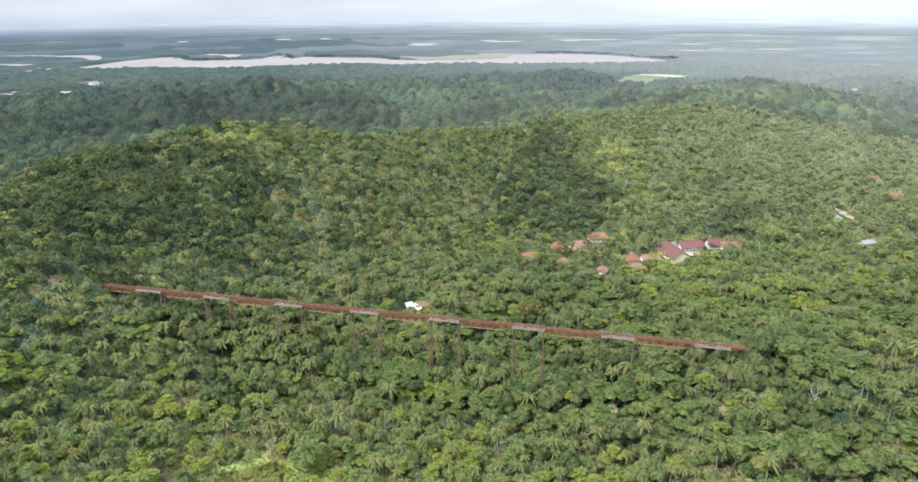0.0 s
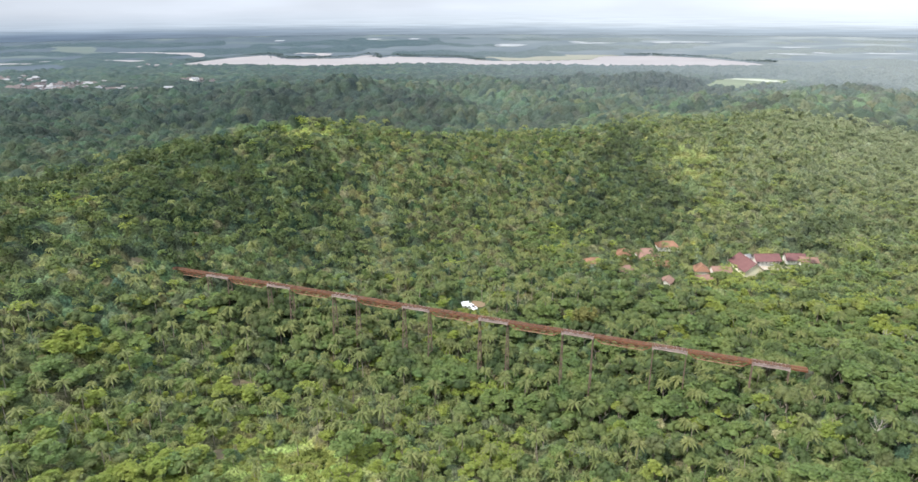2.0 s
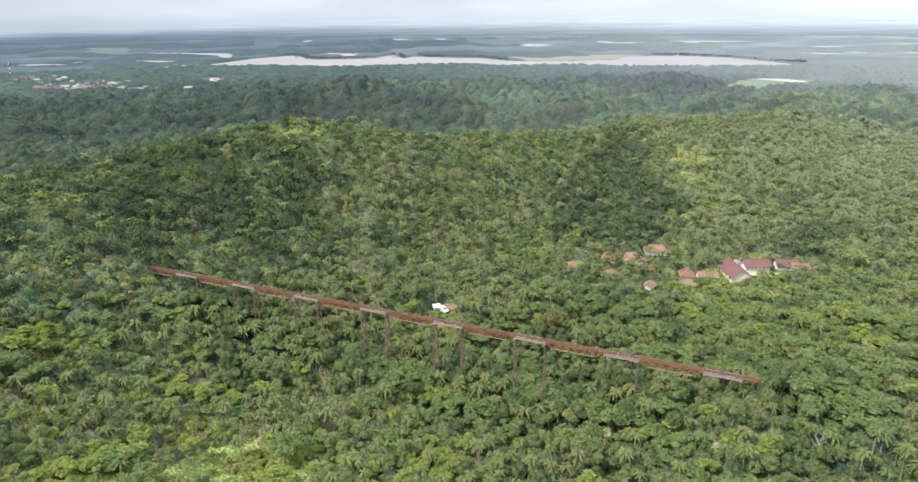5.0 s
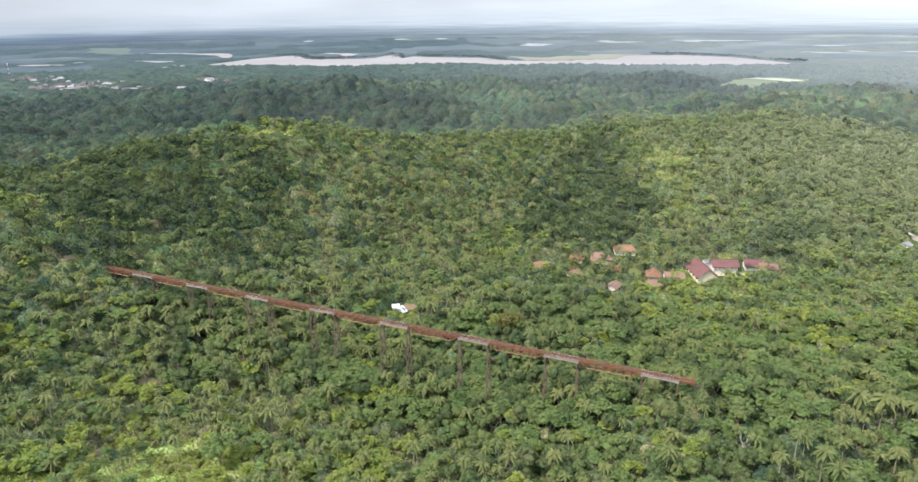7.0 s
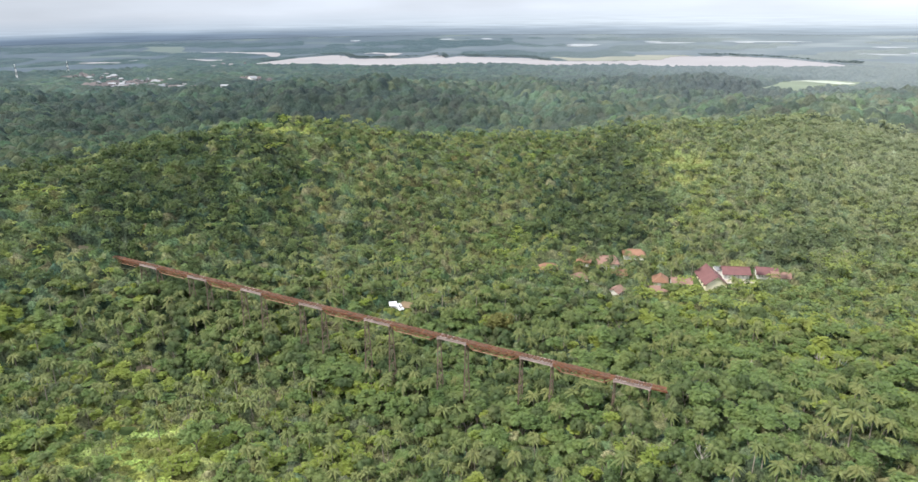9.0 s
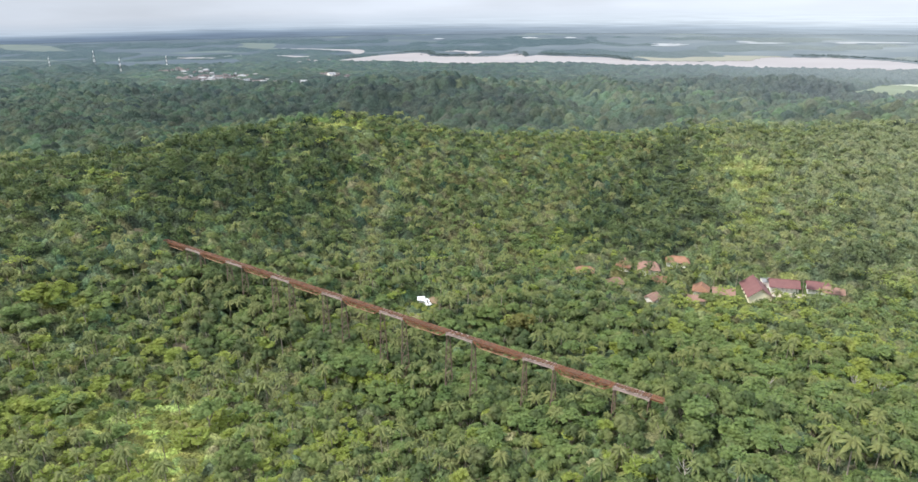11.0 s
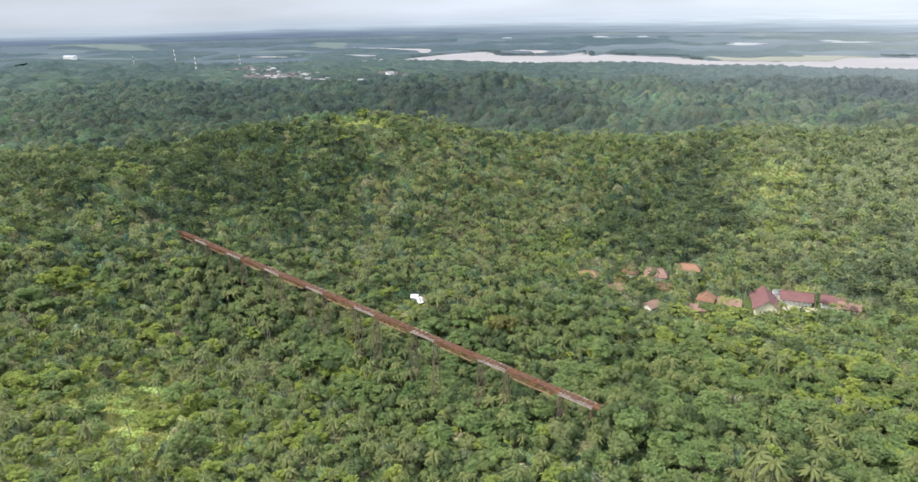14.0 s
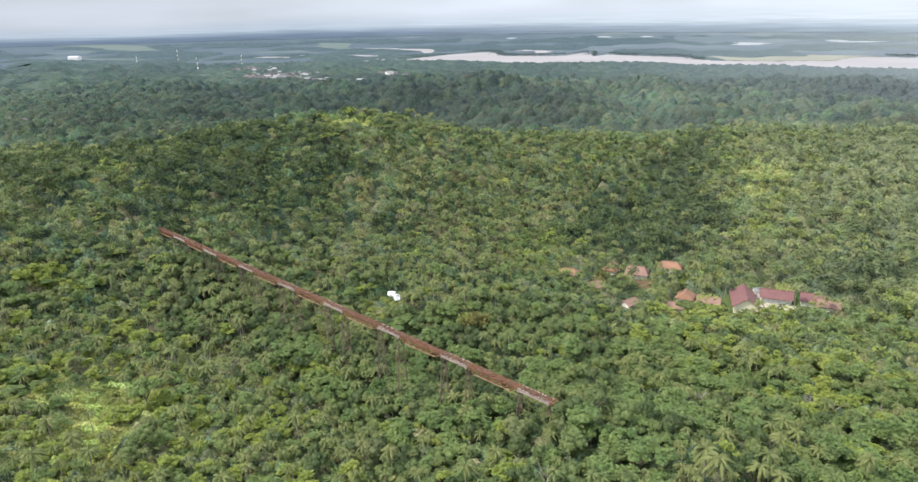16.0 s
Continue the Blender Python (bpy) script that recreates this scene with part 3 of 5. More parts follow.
def crown_tiers(rg, n, size, r=4.6, base=6.0, full=True):
    """A feathery crown of flat spreading tiers."""
    n = int(1.7 * n)
    m = rg.integers(6, 10)
    ang = rg.uniform(0, 6.28, m)
    rad = r * 0.72 * np.sqrt(rg.uniform(0, 1, m))
    pad = np.stack([np.cos(ang) * rad, np.sin(ang) * rad, base + 3.6 * (1 - (rad / r) ** 2) * rg.uniform(0.5, 1, m)], 1)
    pr = r * rg.uniform(0.3, 0.52, m)
    k = rg.choice(m, n, p=pr ** 2 / np.sum(pr ** 2))
    a = rg.uniform(0, 6.28, n)
    q = np.sqrt(rg.uniform(0, 1, n))
    c = pad[k] + np.stack([np.cos(a) * q * pr[k], np.sin(a) * q * pr[k], 0.5 * (1 - q * q) * pr[k] + 0.15 * rg.standard_normal(n)], 1)
    nr = np.array([0, 0, 1]) + 0.35 * rg.standard_normal((n, 3))
    nr /= np.linalg.norm(nr, axis=1, keepdims=True)
    return joined([shells(rg, pad - np.array([0, 0, 0.25]), pr, 0.45), sprays_from(c, nr, size, rg, 1.2)]) if full else sprays_from(c, nr, size, rg, 1.2)


def crown_palm(rg, fronds=15, seg=4, top=11.0, reach=4.6, wide=0.5):
    """Arching fronds; each has two drooping rows of leaflets with a ragged outline."""
    vs, fs = [], []
    base = 0
    for i in range(fronds):
        a = i * 2.39996 + rg.uniform(-0.3, 0.3)
        up = 1.25 - 1.75 * i / fronds + rg.uniform(-0.2, 0.2)
        ln = reach * rg.uniform(0.75, 1.1)
        s = np.linspace(0.04, 1, seg + 1)
        out = ln * s * (0.92 - 0.30 * s * np.clip(up, 0, 1.3) ** 0.5 * 0.6)
        z = top + ln * (up * 0.72 * s - (0.45 + 0.45 * max(up, 0)) * s ** 2.2)
        a2 = a + 0.22 * s * rg.uniform(-1, 1)
        mid = np.stack([np.cos(a2) * out, np.sin(a2) * out, z], 1)
        side = np.array([-math.sin(a), math.cos(a), 0])
        w = wide * np.sin(np.pi * np.clip(s * 0.86 + 0.12, 0, 1)) ** 0.7 * rg.uniform(0.75, 1.2, seg + 1)
        for sg in (-1, 1):
            tip = mid + side * (sg * w)[:, None] + np.array([0, 0, -1]) * (w * rg.uniform(0.6, 1.3))[:, None]
            tip += np.stack([np.cos(a) * w * 0.4, np.sin(a) * w * 0.4, 0 * w], 1) * rg.uniform(0.3, 1.4)
            v = np.vstack([mid, tip])
            j = np.arange(seg)
            f = np.stack([j, j + 1, j + seg + 2, j + seg + 1], 1)
            if sg < 0:
                f = f[:, ::-1]
            vs.append(v)
            fs.append(f + base)
            base += len(v)
    return np.vstack(vs), np.vstack(fs)


def tube(p, q, r0, r1, sides=6):
    """A tapered limb from p to q."""
    p, q = np.array(p, float), np.array(q, float)
    d = (q - p) / np.linalg.norm(q - p)
    t = np.cross(d, [0.31, 0.95, 0.08])
    t /= np.linalg.norm(t)
    b = np.cross(d, t)
    a = np.linspace(0, 2 * np.pi, sides, endpoint=False)
    ring = np.cos(a)[:, None] * t + np.sin(a)[:, None] * b
    v = np.vstack([p + ring * r0, q + ring * r1])
    j = np.arange(sides)
    f = np.stack([j, (j + 1) % sides, sides + (j + 1) % sides, sides + j], 1)
    return v, f


def joined(items):
    vs, fs, n = [], [], 0
    for v, f in items:
        vs.append(v)
        fs.append(f + n)
        n += len(v)
    return np.vstack(vs), np.vstack(fs)


def trunk_tree(rg, base=6.0, r=4.0):
    out = [tube((0, 0, -1.5), (rg.uniform(-.4, .4), rg.uniform(-.4, .4), base * 0.7), 0.28, 0.18)]
    for i in range(4):
        a = i * 1.57 + rg.uniform(-.5, .5)
        out.append(tube((0, 0, base * 0.66), (math.cos(a) * r * .5, math.sin(a) * r * .5, base + 1.6), 0.15, 0.06, 4))
    return joined(out)


def trunk_palm(rg, top=11.0):
    lean = rg.uniform(-0.8, 0.8, 2)
    p = [(lean[0] * (1 - s) ** 2, lean[1] * (1 - s) ** 2, -1.0 + (top + 1.0) * s) for s in (0, 0.35, 0.7, 1)]
    return joined([tube(p[i], p[i + 1], 0.22 - 0.03 * i, 0.19 - 0.03 * i, 6) for i in range(3)])


def forest_variants(make, count, seed):
    return [make(np.random.default_rng(seed + i)) for i in range(count)]


NEAR = {
    "coconut_palm": (forest_variants(lambda g: crown_palm(g, 20, 4, g.uniform(9.5, 13.0), g.uniform(3.3, 4.2), 0.40), 9, 10), PALM),
    "broadleaf_tree": (forest_variants(lambda g: crown_round(g, 150, 0.42, g.uniform(2.6, 4.0), g.uniform(3.2, 4.8)), 9, 30), BROAD),
    "tiered_tree": (forest_variants(lambda g: crown_tiers(g, 150, 0.42, g.uniform(3.4, 5.0), g.uniform(4.6, 6.4)), 8, 50), FEATHER),
    "dark_tree": (forest_variants(lambda g: crown_round(g, 160, 0.44, g.uniform(3.0, 4.4), 5.0), 6, 70), DEEP),
    "young_tree": (forest_variants(lambda g: crown_tiers(g, 145, 0.42, g.uniform(3.2, 4.6), g.uniform(3.2, 5.0)), 6, 250), YOUNG),
    "shrub": (forest_variants(lambda g: crown_round(g, 75, 0.38, g.uniform(2.2, 3.0), 2.4, 0.2), 6, 90), SHRUB),
}
MID = {
    "coconut_palm": (forest_variants(lambda g: crown_palm(g, 15, 2, g.uniform(9.5, 12.5), g.uniform(3.2, 4.1), 0.46), 8, 110), PALM),
    "broadleaf_tree": (forest_variants(lambda g: crown_round(g, 56, 0.56, g.uniform(2.6, 3.7), g.uniform(3.4, 4.8), full=False), 9, 130), BROAD),
    "tiered_tree": (forest_variants(lambda g: crown_tiers(g, 52, 0.56, g.uniform(3.0, 4.4), g.uniform(5, 6.5), full=False), 8, 150), FEATHER),
    "dark_tree": (forest_variants(lambda g: crown_round(g, 66, 0.60, g.uniform(3.2, 4.6), 5.8, full=False), 7, 170), DEEP),
    "young_tree": (forest_variants(lambda g: crown_tiers(g, 52, 0.58, g.uniform(3.2, 4.4), 4.5, full=False), 6, 270), YOUNG),
    "shrub": (forest_variants(lambda g: crown_round(g, 30, 0.55, g.uniform(2.3, 3.2), 2.6, 0.2, full=False), 5, 190), SHRUB),
}
SHORETREES = forest_variants(lambda g: crown_tiers(g, 8, 2.6, g.uniform(6, 8), 6.0, full=False), 8, 230)


def scatter(name, variants, material, x, y, z, scale, label, category="forest"):
    """One object of many trees that share a few crown shapes."""
    if not len(x):
        return
    vs, fs, n = [], [], 0
    which = rng.integers(0, len(variants), len(x))
    turn = rng.uniform(0, 2 * np.pi, len(x))
    for k, (v, f) in enumerate(variants):
        w = np.nonzero(which == k)[0]
        if not len(w):
            continue
        c, s = np.cos(turn[w])[:, None], np.sin(turn[w])[:, None]
        sc = scale[w][:, None]
        px = (v[:, 0] * c - v[:, 1] * s) * sc + x[w][:, None]
        py = (v[:, 0] * s + v[:, 1] * c) * sc + y[w][:, None]
        pz = v[:, 2] * sc + z[w][:, None]
        vs.append(np.stack([px, py, pz], -1).reshape(-1, 3))
        fs.append((f[None] + (np.arange(len(w)) * len(v))[:, None, None] + n).reshape(-1, f.shape[1]))
        n += len(w) * len(v)
    ob = new(name, mesh_of(name, np.vstack(vs), np.vstack(fs), [material], True))
    tagged(ob, label, category, kind="stuff")


def in_fan(x, y, pad=0.0):
    """The fan of land that the flight looks over."""
    left = np.minimum(170 - 1.95 * (y - 25), 10 - 0.98 * y) - pad
    right = np.maximum(np.maximum(1.0 * y, 85 + 0.62 * y), 170 + 0.25 * y) + 15 + pad
    return (x > left) & (x < right) & (y > 0)


def jittered(step, r0, r1):
    g = np.arange(-r1, r1, step)
    x, y = np.meshgrid(g + 80, np.arange(0, r1, step))
    x = (x + rng.uniform(-0.46, 0.46, x.shape) * step).ravel()
    y = (y + rng.uniform(-0.46, 0.46, y.shape) * step).ravel()
    r = np.hypot(x - 80, y - 10)
    keep = (r >= r0) & (r < r1) & in_fan(x, y)
    return x[keep], y[keep]


KINDS = ["coconut_palm", "broadleaf_tree", "tiered_tree", "dark_tree", "young_tree", "shrub"]
# growth by place: x, y, reach, then shares of the six kinds
# dark shares also paint cloud shade, bright eastern ones haze, beside real groves
STANDS = [
    (320, 480, 130, (.28, .04, .32, .00, .36, .00)),
    (140, 460, 70, (.55, .18, .12, .10, .05, .00)),
    (150, 240, 110, (.04, .46, .28, .20, .02, .00)),
    (-165, 210, 60, (.24, .18, .26, .02, .28, .02)),
    (-10, 250, 120, (.52, .22, .12, .06, .04, .04)),
    (-60, 400, 90, (.48, .30, .10, .08, .02, .02)),
    (130, 190, 70, (.04, .46, .28, .22, .00, .00)),
    (60, 215, 35, (.10, .34, .46, .06, .04, .00)),
    (150, 265, 45, (.05, .48, .36, .08, .02, .01)),
    (90, 290, 40, (.10, .50, .24, .14, .02, .00)),
    (200, 250, 60, (.12, .40, .40, .04, .02, .02)),
    (-100, 235, 40, (.42, .12, .18, .02, .24, .02)),
    (-70, 268, 45, (.40, .26, .12, .18, .04, .00)),
    (-140, 240, 35, (.34, .16, .22, .06, .22, .00)),
    (230, 330, 60, (.12, .20, .40, .00, .28, .00)),
    (240, 560, 60, (.26, .22, .30, .06, .14, .02)),
    (-20, 135, 45, (.20, .10, .14, .00, .48, .08)),
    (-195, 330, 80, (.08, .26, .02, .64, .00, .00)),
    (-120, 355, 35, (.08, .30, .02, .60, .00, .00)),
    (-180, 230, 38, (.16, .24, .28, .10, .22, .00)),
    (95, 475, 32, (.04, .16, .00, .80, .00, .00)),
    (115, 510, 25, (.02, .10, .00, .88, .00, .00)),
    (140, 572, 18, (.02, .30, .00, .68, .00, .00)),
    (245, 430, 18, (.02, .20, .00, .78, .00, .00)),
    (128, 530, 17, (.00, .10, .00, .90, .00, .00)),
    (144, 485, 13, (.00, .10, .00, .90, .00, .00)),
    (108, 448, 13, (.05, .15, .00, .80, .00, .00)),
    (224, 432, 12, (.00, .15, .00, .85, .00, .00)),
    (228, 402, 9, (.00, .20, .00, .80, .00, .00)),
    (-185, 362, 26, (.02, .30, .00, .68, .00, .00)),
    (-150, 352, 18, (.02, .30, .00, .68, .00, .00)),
    (178, 500, 20, (.14, .06, .30, .00, .38, .12)),
    (258, 389, 22, (.08, .12, .40, .00, .40, .00)),
    (178, 342, 18, (.02, .06, .22, .00, .70, .00)),
    (82, 338, 24, (.06, .60, .20, .14, .00, .00)),
    (47, 268, 18, (.06, .50, .20, .24, .00, .00)),
    (-215, 310, 45, (.10, .34, .04, .52, .00, .00)),
    (-50, 155, 42, (.20, .04, .04, .00, .56, .16)),
    (-100, 160, 36, (.24, .06, .12, .00, .48, .10)),
    (-57, 184, 15, (.12, .00, .00, .00, .08, .80)),
    (-80, 192, 10, (.10, .20, .00, .20, .00, .50)),
    (165, 350, 26, (.04, .10, .20, .00, .62, .04)),
    (205, 335, 26, (.06, .20, .34, .02, .36, .02)),
    (62, 395, 14, (.10, .10, .10, .00, .70, .00)),
    (185, 535, 36, (.08, .20, .22, .00, .30, .20)),
    (-125, 462, 24, (.05, .15, .10, .05, .45, .20)),
    (270, 500, 70, (.34, .22, .22, .06, .16, .00)),
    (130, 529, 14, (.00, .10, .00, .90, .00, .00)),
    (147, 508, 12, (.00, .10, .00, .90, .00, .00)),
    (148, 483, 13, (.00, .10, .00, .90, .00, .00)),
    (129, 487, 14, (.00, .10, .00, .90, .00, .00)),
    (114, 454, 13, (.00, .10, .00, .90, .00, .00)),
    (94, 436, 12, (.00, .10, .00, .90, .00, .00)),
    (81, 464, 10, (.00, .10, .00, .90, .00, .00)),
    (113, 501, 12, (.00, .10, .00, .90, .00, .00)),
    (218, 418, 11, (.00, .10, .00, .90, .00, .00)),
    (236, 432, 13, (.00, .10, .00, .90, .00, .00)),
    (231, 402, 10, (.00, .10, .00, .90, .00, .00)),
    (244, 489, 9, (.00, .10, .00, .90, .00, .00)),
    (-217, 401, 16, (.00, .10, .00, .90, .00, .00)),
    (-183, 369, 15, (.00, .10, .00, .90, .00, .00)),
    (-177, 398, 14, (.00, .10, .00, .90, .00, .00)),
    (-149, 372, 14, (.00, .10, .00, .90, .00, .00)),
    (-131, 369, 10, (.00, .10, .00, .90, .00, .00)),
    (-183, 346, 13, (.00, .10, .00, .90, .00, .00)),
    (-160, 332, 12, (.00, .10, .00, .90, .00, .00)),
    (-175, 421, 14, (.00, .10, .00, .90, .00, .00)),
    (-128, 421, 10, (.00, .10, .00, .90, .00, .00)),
    (166, 517, 12, (.10, .00, .20, .00, .70, .00)),
    (178, 487, 13, (.20, .00, .30, .00, .50, .00)),
    (180, 550, 14, (.10, .10, .20, .00, .50, .10)),
    (160, 572, 10, (.10, .20, .10, .00, .50, .10)),
    (170, 367, 12, (.00, .05, .15, .00, .80, .00)),
    (158, 374, 8, (.00, .05, .15, .00, .80, .00)),
    (-66, 134, 40, (.30, .06, .10, .00, .48, .06)),
    (-120, 165, 40, (.34, .10, .12, .00, .40, .04)),
    (-20, 175, 26, (.34, .08, .10, .00, .44, .04)),
    (125, 215, 34, (.06, .36, .22, .36, .00, .00)),
    (88, 242, 28, (.12, .38, .20, .30, .00, .00)),
    (-10, 142, 34, (.32, .06, .14, .00, .44, .04)),
    (-75, 128, 30, (.30, .04, .10, .00, .50, .06)),
    (265, 362, 34, (.14, .10, .36, .00, .40, .00)),
    (-211, 320, 9, (.00, .10, .10, .00, .80, .00)),
    (54, 476, 10, (.90, .10, .00, .00, .00, .00)),
    (83, 480, 8, (.80, .10, .00, .10, .00, .00)),
    (165, 165, 40, (.26, .36, .28, .10, .00, .00)),
    (60, 155, 34, (.26, .22, .28, .04, .20, .00)),
]
NO_TREES = [(77, 389, 6), (99, 405, 6), (114, 406, 7), (120, 391, 6), (96, 379, 5), (117, 365, 4), (131, 420, 7), (144, 386, 6), (156, 385, 7), (141, 372, 6),
            (174, 391, 12), (189, 400, 10), (205, 401, 10), (383, 492, 10), (374, 455, 8), (304, 417, 6), (296, 374, 8), (316, 420, 4), (318, 429, 4), (321, 438, 4), (-2, 315, 4), (2, 314, 4), (4, 319, 4), (-165, 297, 4), (-54, 187, 5), (214, 397, 6), (-77, 197, 3),
            (-97, 239, 4), (-86, 190, 3), (-148, 327, 2), (841, 1094, 30), (-637, 1479, 24)]
LOW_FRONT = [(x, y, r, 11) for x, y, r in NO_TREES if 300 < y < 500] + [(188, 394, 16, 13), (172, 386, 9, 18), (0, 311, 10, 26)]


def bridge_gap(x, y):
    """Station along the viaduct's line and distance from it."""
    dx, dy = x - AX0[0], y - AX0[1]
    return dx * AXD[0] + dy * AXD[1], np.abs(-dx * AXD[1] + dy * AXD[0])


def along(line, x):
    p = np.array(line, float)
    return np.interp(x, p[:, 0], p[:, 1], left=-9e3, right=-9e3), np.interp(x, p[:, 0], p[:, 2], left=0, right=0)


def free(x, y):
    ok = np.ones(len(x), bool)
    for a, b, r in NO_TREES:
        ok &= np.hypot(x - a, y - b) > r
    st, off = bridge_gap(x, y)
    ok &= ~((off < 2.5) & (st > -14) & (st < 256) & (land(x, y) > 29))
    for line in (LAGOON, FIELDS, *OPEN):
        c, h = along(line, x)
        ok &= np.abs(y - c) > h
    return ok


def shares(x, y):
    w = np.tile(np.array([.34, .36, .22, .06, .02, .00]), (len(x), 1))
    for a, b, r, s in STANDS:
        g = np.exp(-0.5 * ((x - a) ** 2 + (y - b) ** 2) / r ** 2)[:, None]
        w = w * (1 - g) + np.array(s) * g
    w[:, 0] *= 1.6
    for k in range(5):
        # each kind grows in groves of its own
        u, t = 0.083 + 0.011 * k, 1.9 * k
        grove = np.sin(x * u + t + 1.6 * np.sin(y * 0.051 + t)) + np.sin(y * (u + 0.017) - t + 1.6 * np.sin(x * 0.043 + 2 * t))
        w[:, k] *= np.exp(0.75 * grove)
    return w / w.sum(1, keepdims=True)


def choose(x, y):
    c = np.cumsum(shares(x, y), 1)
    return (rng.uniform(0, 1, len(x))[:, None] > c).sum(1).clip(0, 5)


LABELS = {
    "coconut_palm": "tall coconut palm with yellowish arching fronds",
    "broadleaf_tree": "round broad-leaved forest tree with dense green crown",
    "tiered_tree": "light green feathery tree with flat spreading tiers",
    "dark_tree": "dark green dense forest tree",
    "young_tree": "fresh bright green spreading young tree",
    "shrub": "low yellow-green shrub in the sunlit scrub",
}


SCRUB = [(-57, 183, 22), (-38, 160, 18), (-76, 170, 9), (-18, 148, 10), (-92, 184, 7), (-125, 466, 16), (180, 540, 16), (170, 515, 9)]


def open_scrub(x, y):
    """Few tall trees stand in the scrub."""
    ok = np.ones(len(x), bool)
    for a, b, r in SCRUB:
        ok &= (np.hypot(x - a, (y - b) * 1.3) > r * 0.9) | (rng.uniform(0, 1, len(x)) < 0.28)
    return ok


def plant_near():
    x, y = jittered(4.7, 95, 345)
    ok = free(x, y)
    x, y = x[ok], y[ok]
    ok = open_scrub(x, y)
    x, y = x[ok], y[ok]
    kind = choose(x, y)
    z = land(x, y)
    sc = np.clip(rng.lognormal(-0.12, 0.24, len(x)), 0.5, 1.5)
    st, off = bridge_gap(x, y)
    sc = np.where((off < 14) & (st > 10) & (st < 240), np.maximum(sc, 1.3), sc)
    sc = np.where((off < 9) & (st > -16) & (st < 258), np.minimum(sc, np.clip((34.0 - z) / 13.0, 0.45, 1.5)), sc)
    near_deck = (off < np.where(st < 25, 24, 14)) & (st > -18) & (st < 264) & (z + 11.5 * sc > np.where(st > 230, 38.0, 34.0))
    kind[near_deck], sc = 1, np.where(near_deck, 0.42, sc)
    for a, b, r, q in LOW_FRONT:
        kind[(np.abs(x - a) < r) & (y < b) & (y > b - q)] = 5
    sc = np.where(kind == 0, sc * 0.88, sc)
    order = np.argsort(np.hypot(x - 60, y - 150))
    for k, name in enumerate(KINDS):
        mine = order[kind[order] == k]
        single, rest = mine[:300], mine[300:]
        variants, material = NEAR[name]
        protos = []
        for i, (v, f) in enumerate(variants):
            root = new(name)
            tagged(root, LABELS[name], "palm" if k == 0 else "shrub" if k == 5 else "tree", "forest " + name.replace("_", " ") + "s")
            g = np.random.default_rng(900 + 10 * k + i)
            if k == 0:
                top = float(v[:, 2].mean()) + 0.4
                tv, tf = trunk_palm(g, top)
            elif k == 5:
                tv, tf = joined([tube((0, 0, -0.5), (math.cos(a) * 1.2, math.sin(a) * 1.2, 2.2), 0.09, 0.04, 4) for a in (0.3, 2.2, 4.4)])
            else:
                tv, tf = trunk_tree(g)
            piece("stems" if k == 5 else "trunk", mesh_of("trunk", tv, tf, [BARK], True), root)
            piece("crown", mesh_of("crown", v, f, [material], True), root)
            protos.append(root)
        for n, i in enumerate(single):
            m = pose(x[i], y[i], z[i], rng.uniform(-3, 3), rng.uniform(-3, 3), rng.uniform(0, 360)) @ Matrix.Scale(sc[i], 4)
            if n < len(protos):
                protos[n].matrix_basis = m
            else:
                copy_thing(protos[n % len(protos)], pose(0, 0, 0)).matrix_basis = m
        scatter("forest_" + name, variants, material, x[rest], y[rest], z[rest], sc[rest], "stand of many: " + LABELS[name])
        if k == 0:
            scatter("palm_trunks", [trunk_palm(np.random.default_rng(60 + i), 10.0) for i in range(3)], BARK, x[rest], y[rest], z[rest], sc[rest], "grey trunks of many coconut palms")


CREST = [(-900, 150), (-420, 330), (-240, 365), (-125, 490), (30, 580), (165, 625), (260, 645), (370, 735), (480, 895), (900, 1100)]


def past_crest(x, y):
    """Metres beyond the line of the first ridge."""
    c = np.array(CREST, float)
    return y - np.interp(x, c[:, 0], c[:, 1]) - 12 * np.sin(x * 0.05)


def behind(x, y):
    return past_crest(x, y) > 0


def plant_mid():
    x, y = jittered(6.0, 345, 720)
    ok = free(x, y)
    x, y = x[ok], y[ok]
    ok = open_scrub(x, y)
    x, y = x[ok], y[ok]
    kind = choose(x, y)
    z = land(x, y)
    sc = np.clip(rng.lognormal(0.05, 0.2, len(x)), 0.6, 1.5)
    for a, b, r, q in LOW_FRONT:
        kind[(np.abs(x - a) < r) & (y < b) & (y > b - q)] = 5
    far = behind(x, y)
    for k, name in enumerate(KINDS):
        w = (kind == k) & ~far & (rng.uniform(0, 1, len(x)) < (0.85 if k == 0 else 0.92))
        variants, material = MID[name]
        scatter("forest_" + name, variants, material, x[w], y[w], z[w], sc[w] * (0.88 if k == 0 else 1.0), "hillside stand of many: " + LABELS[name])


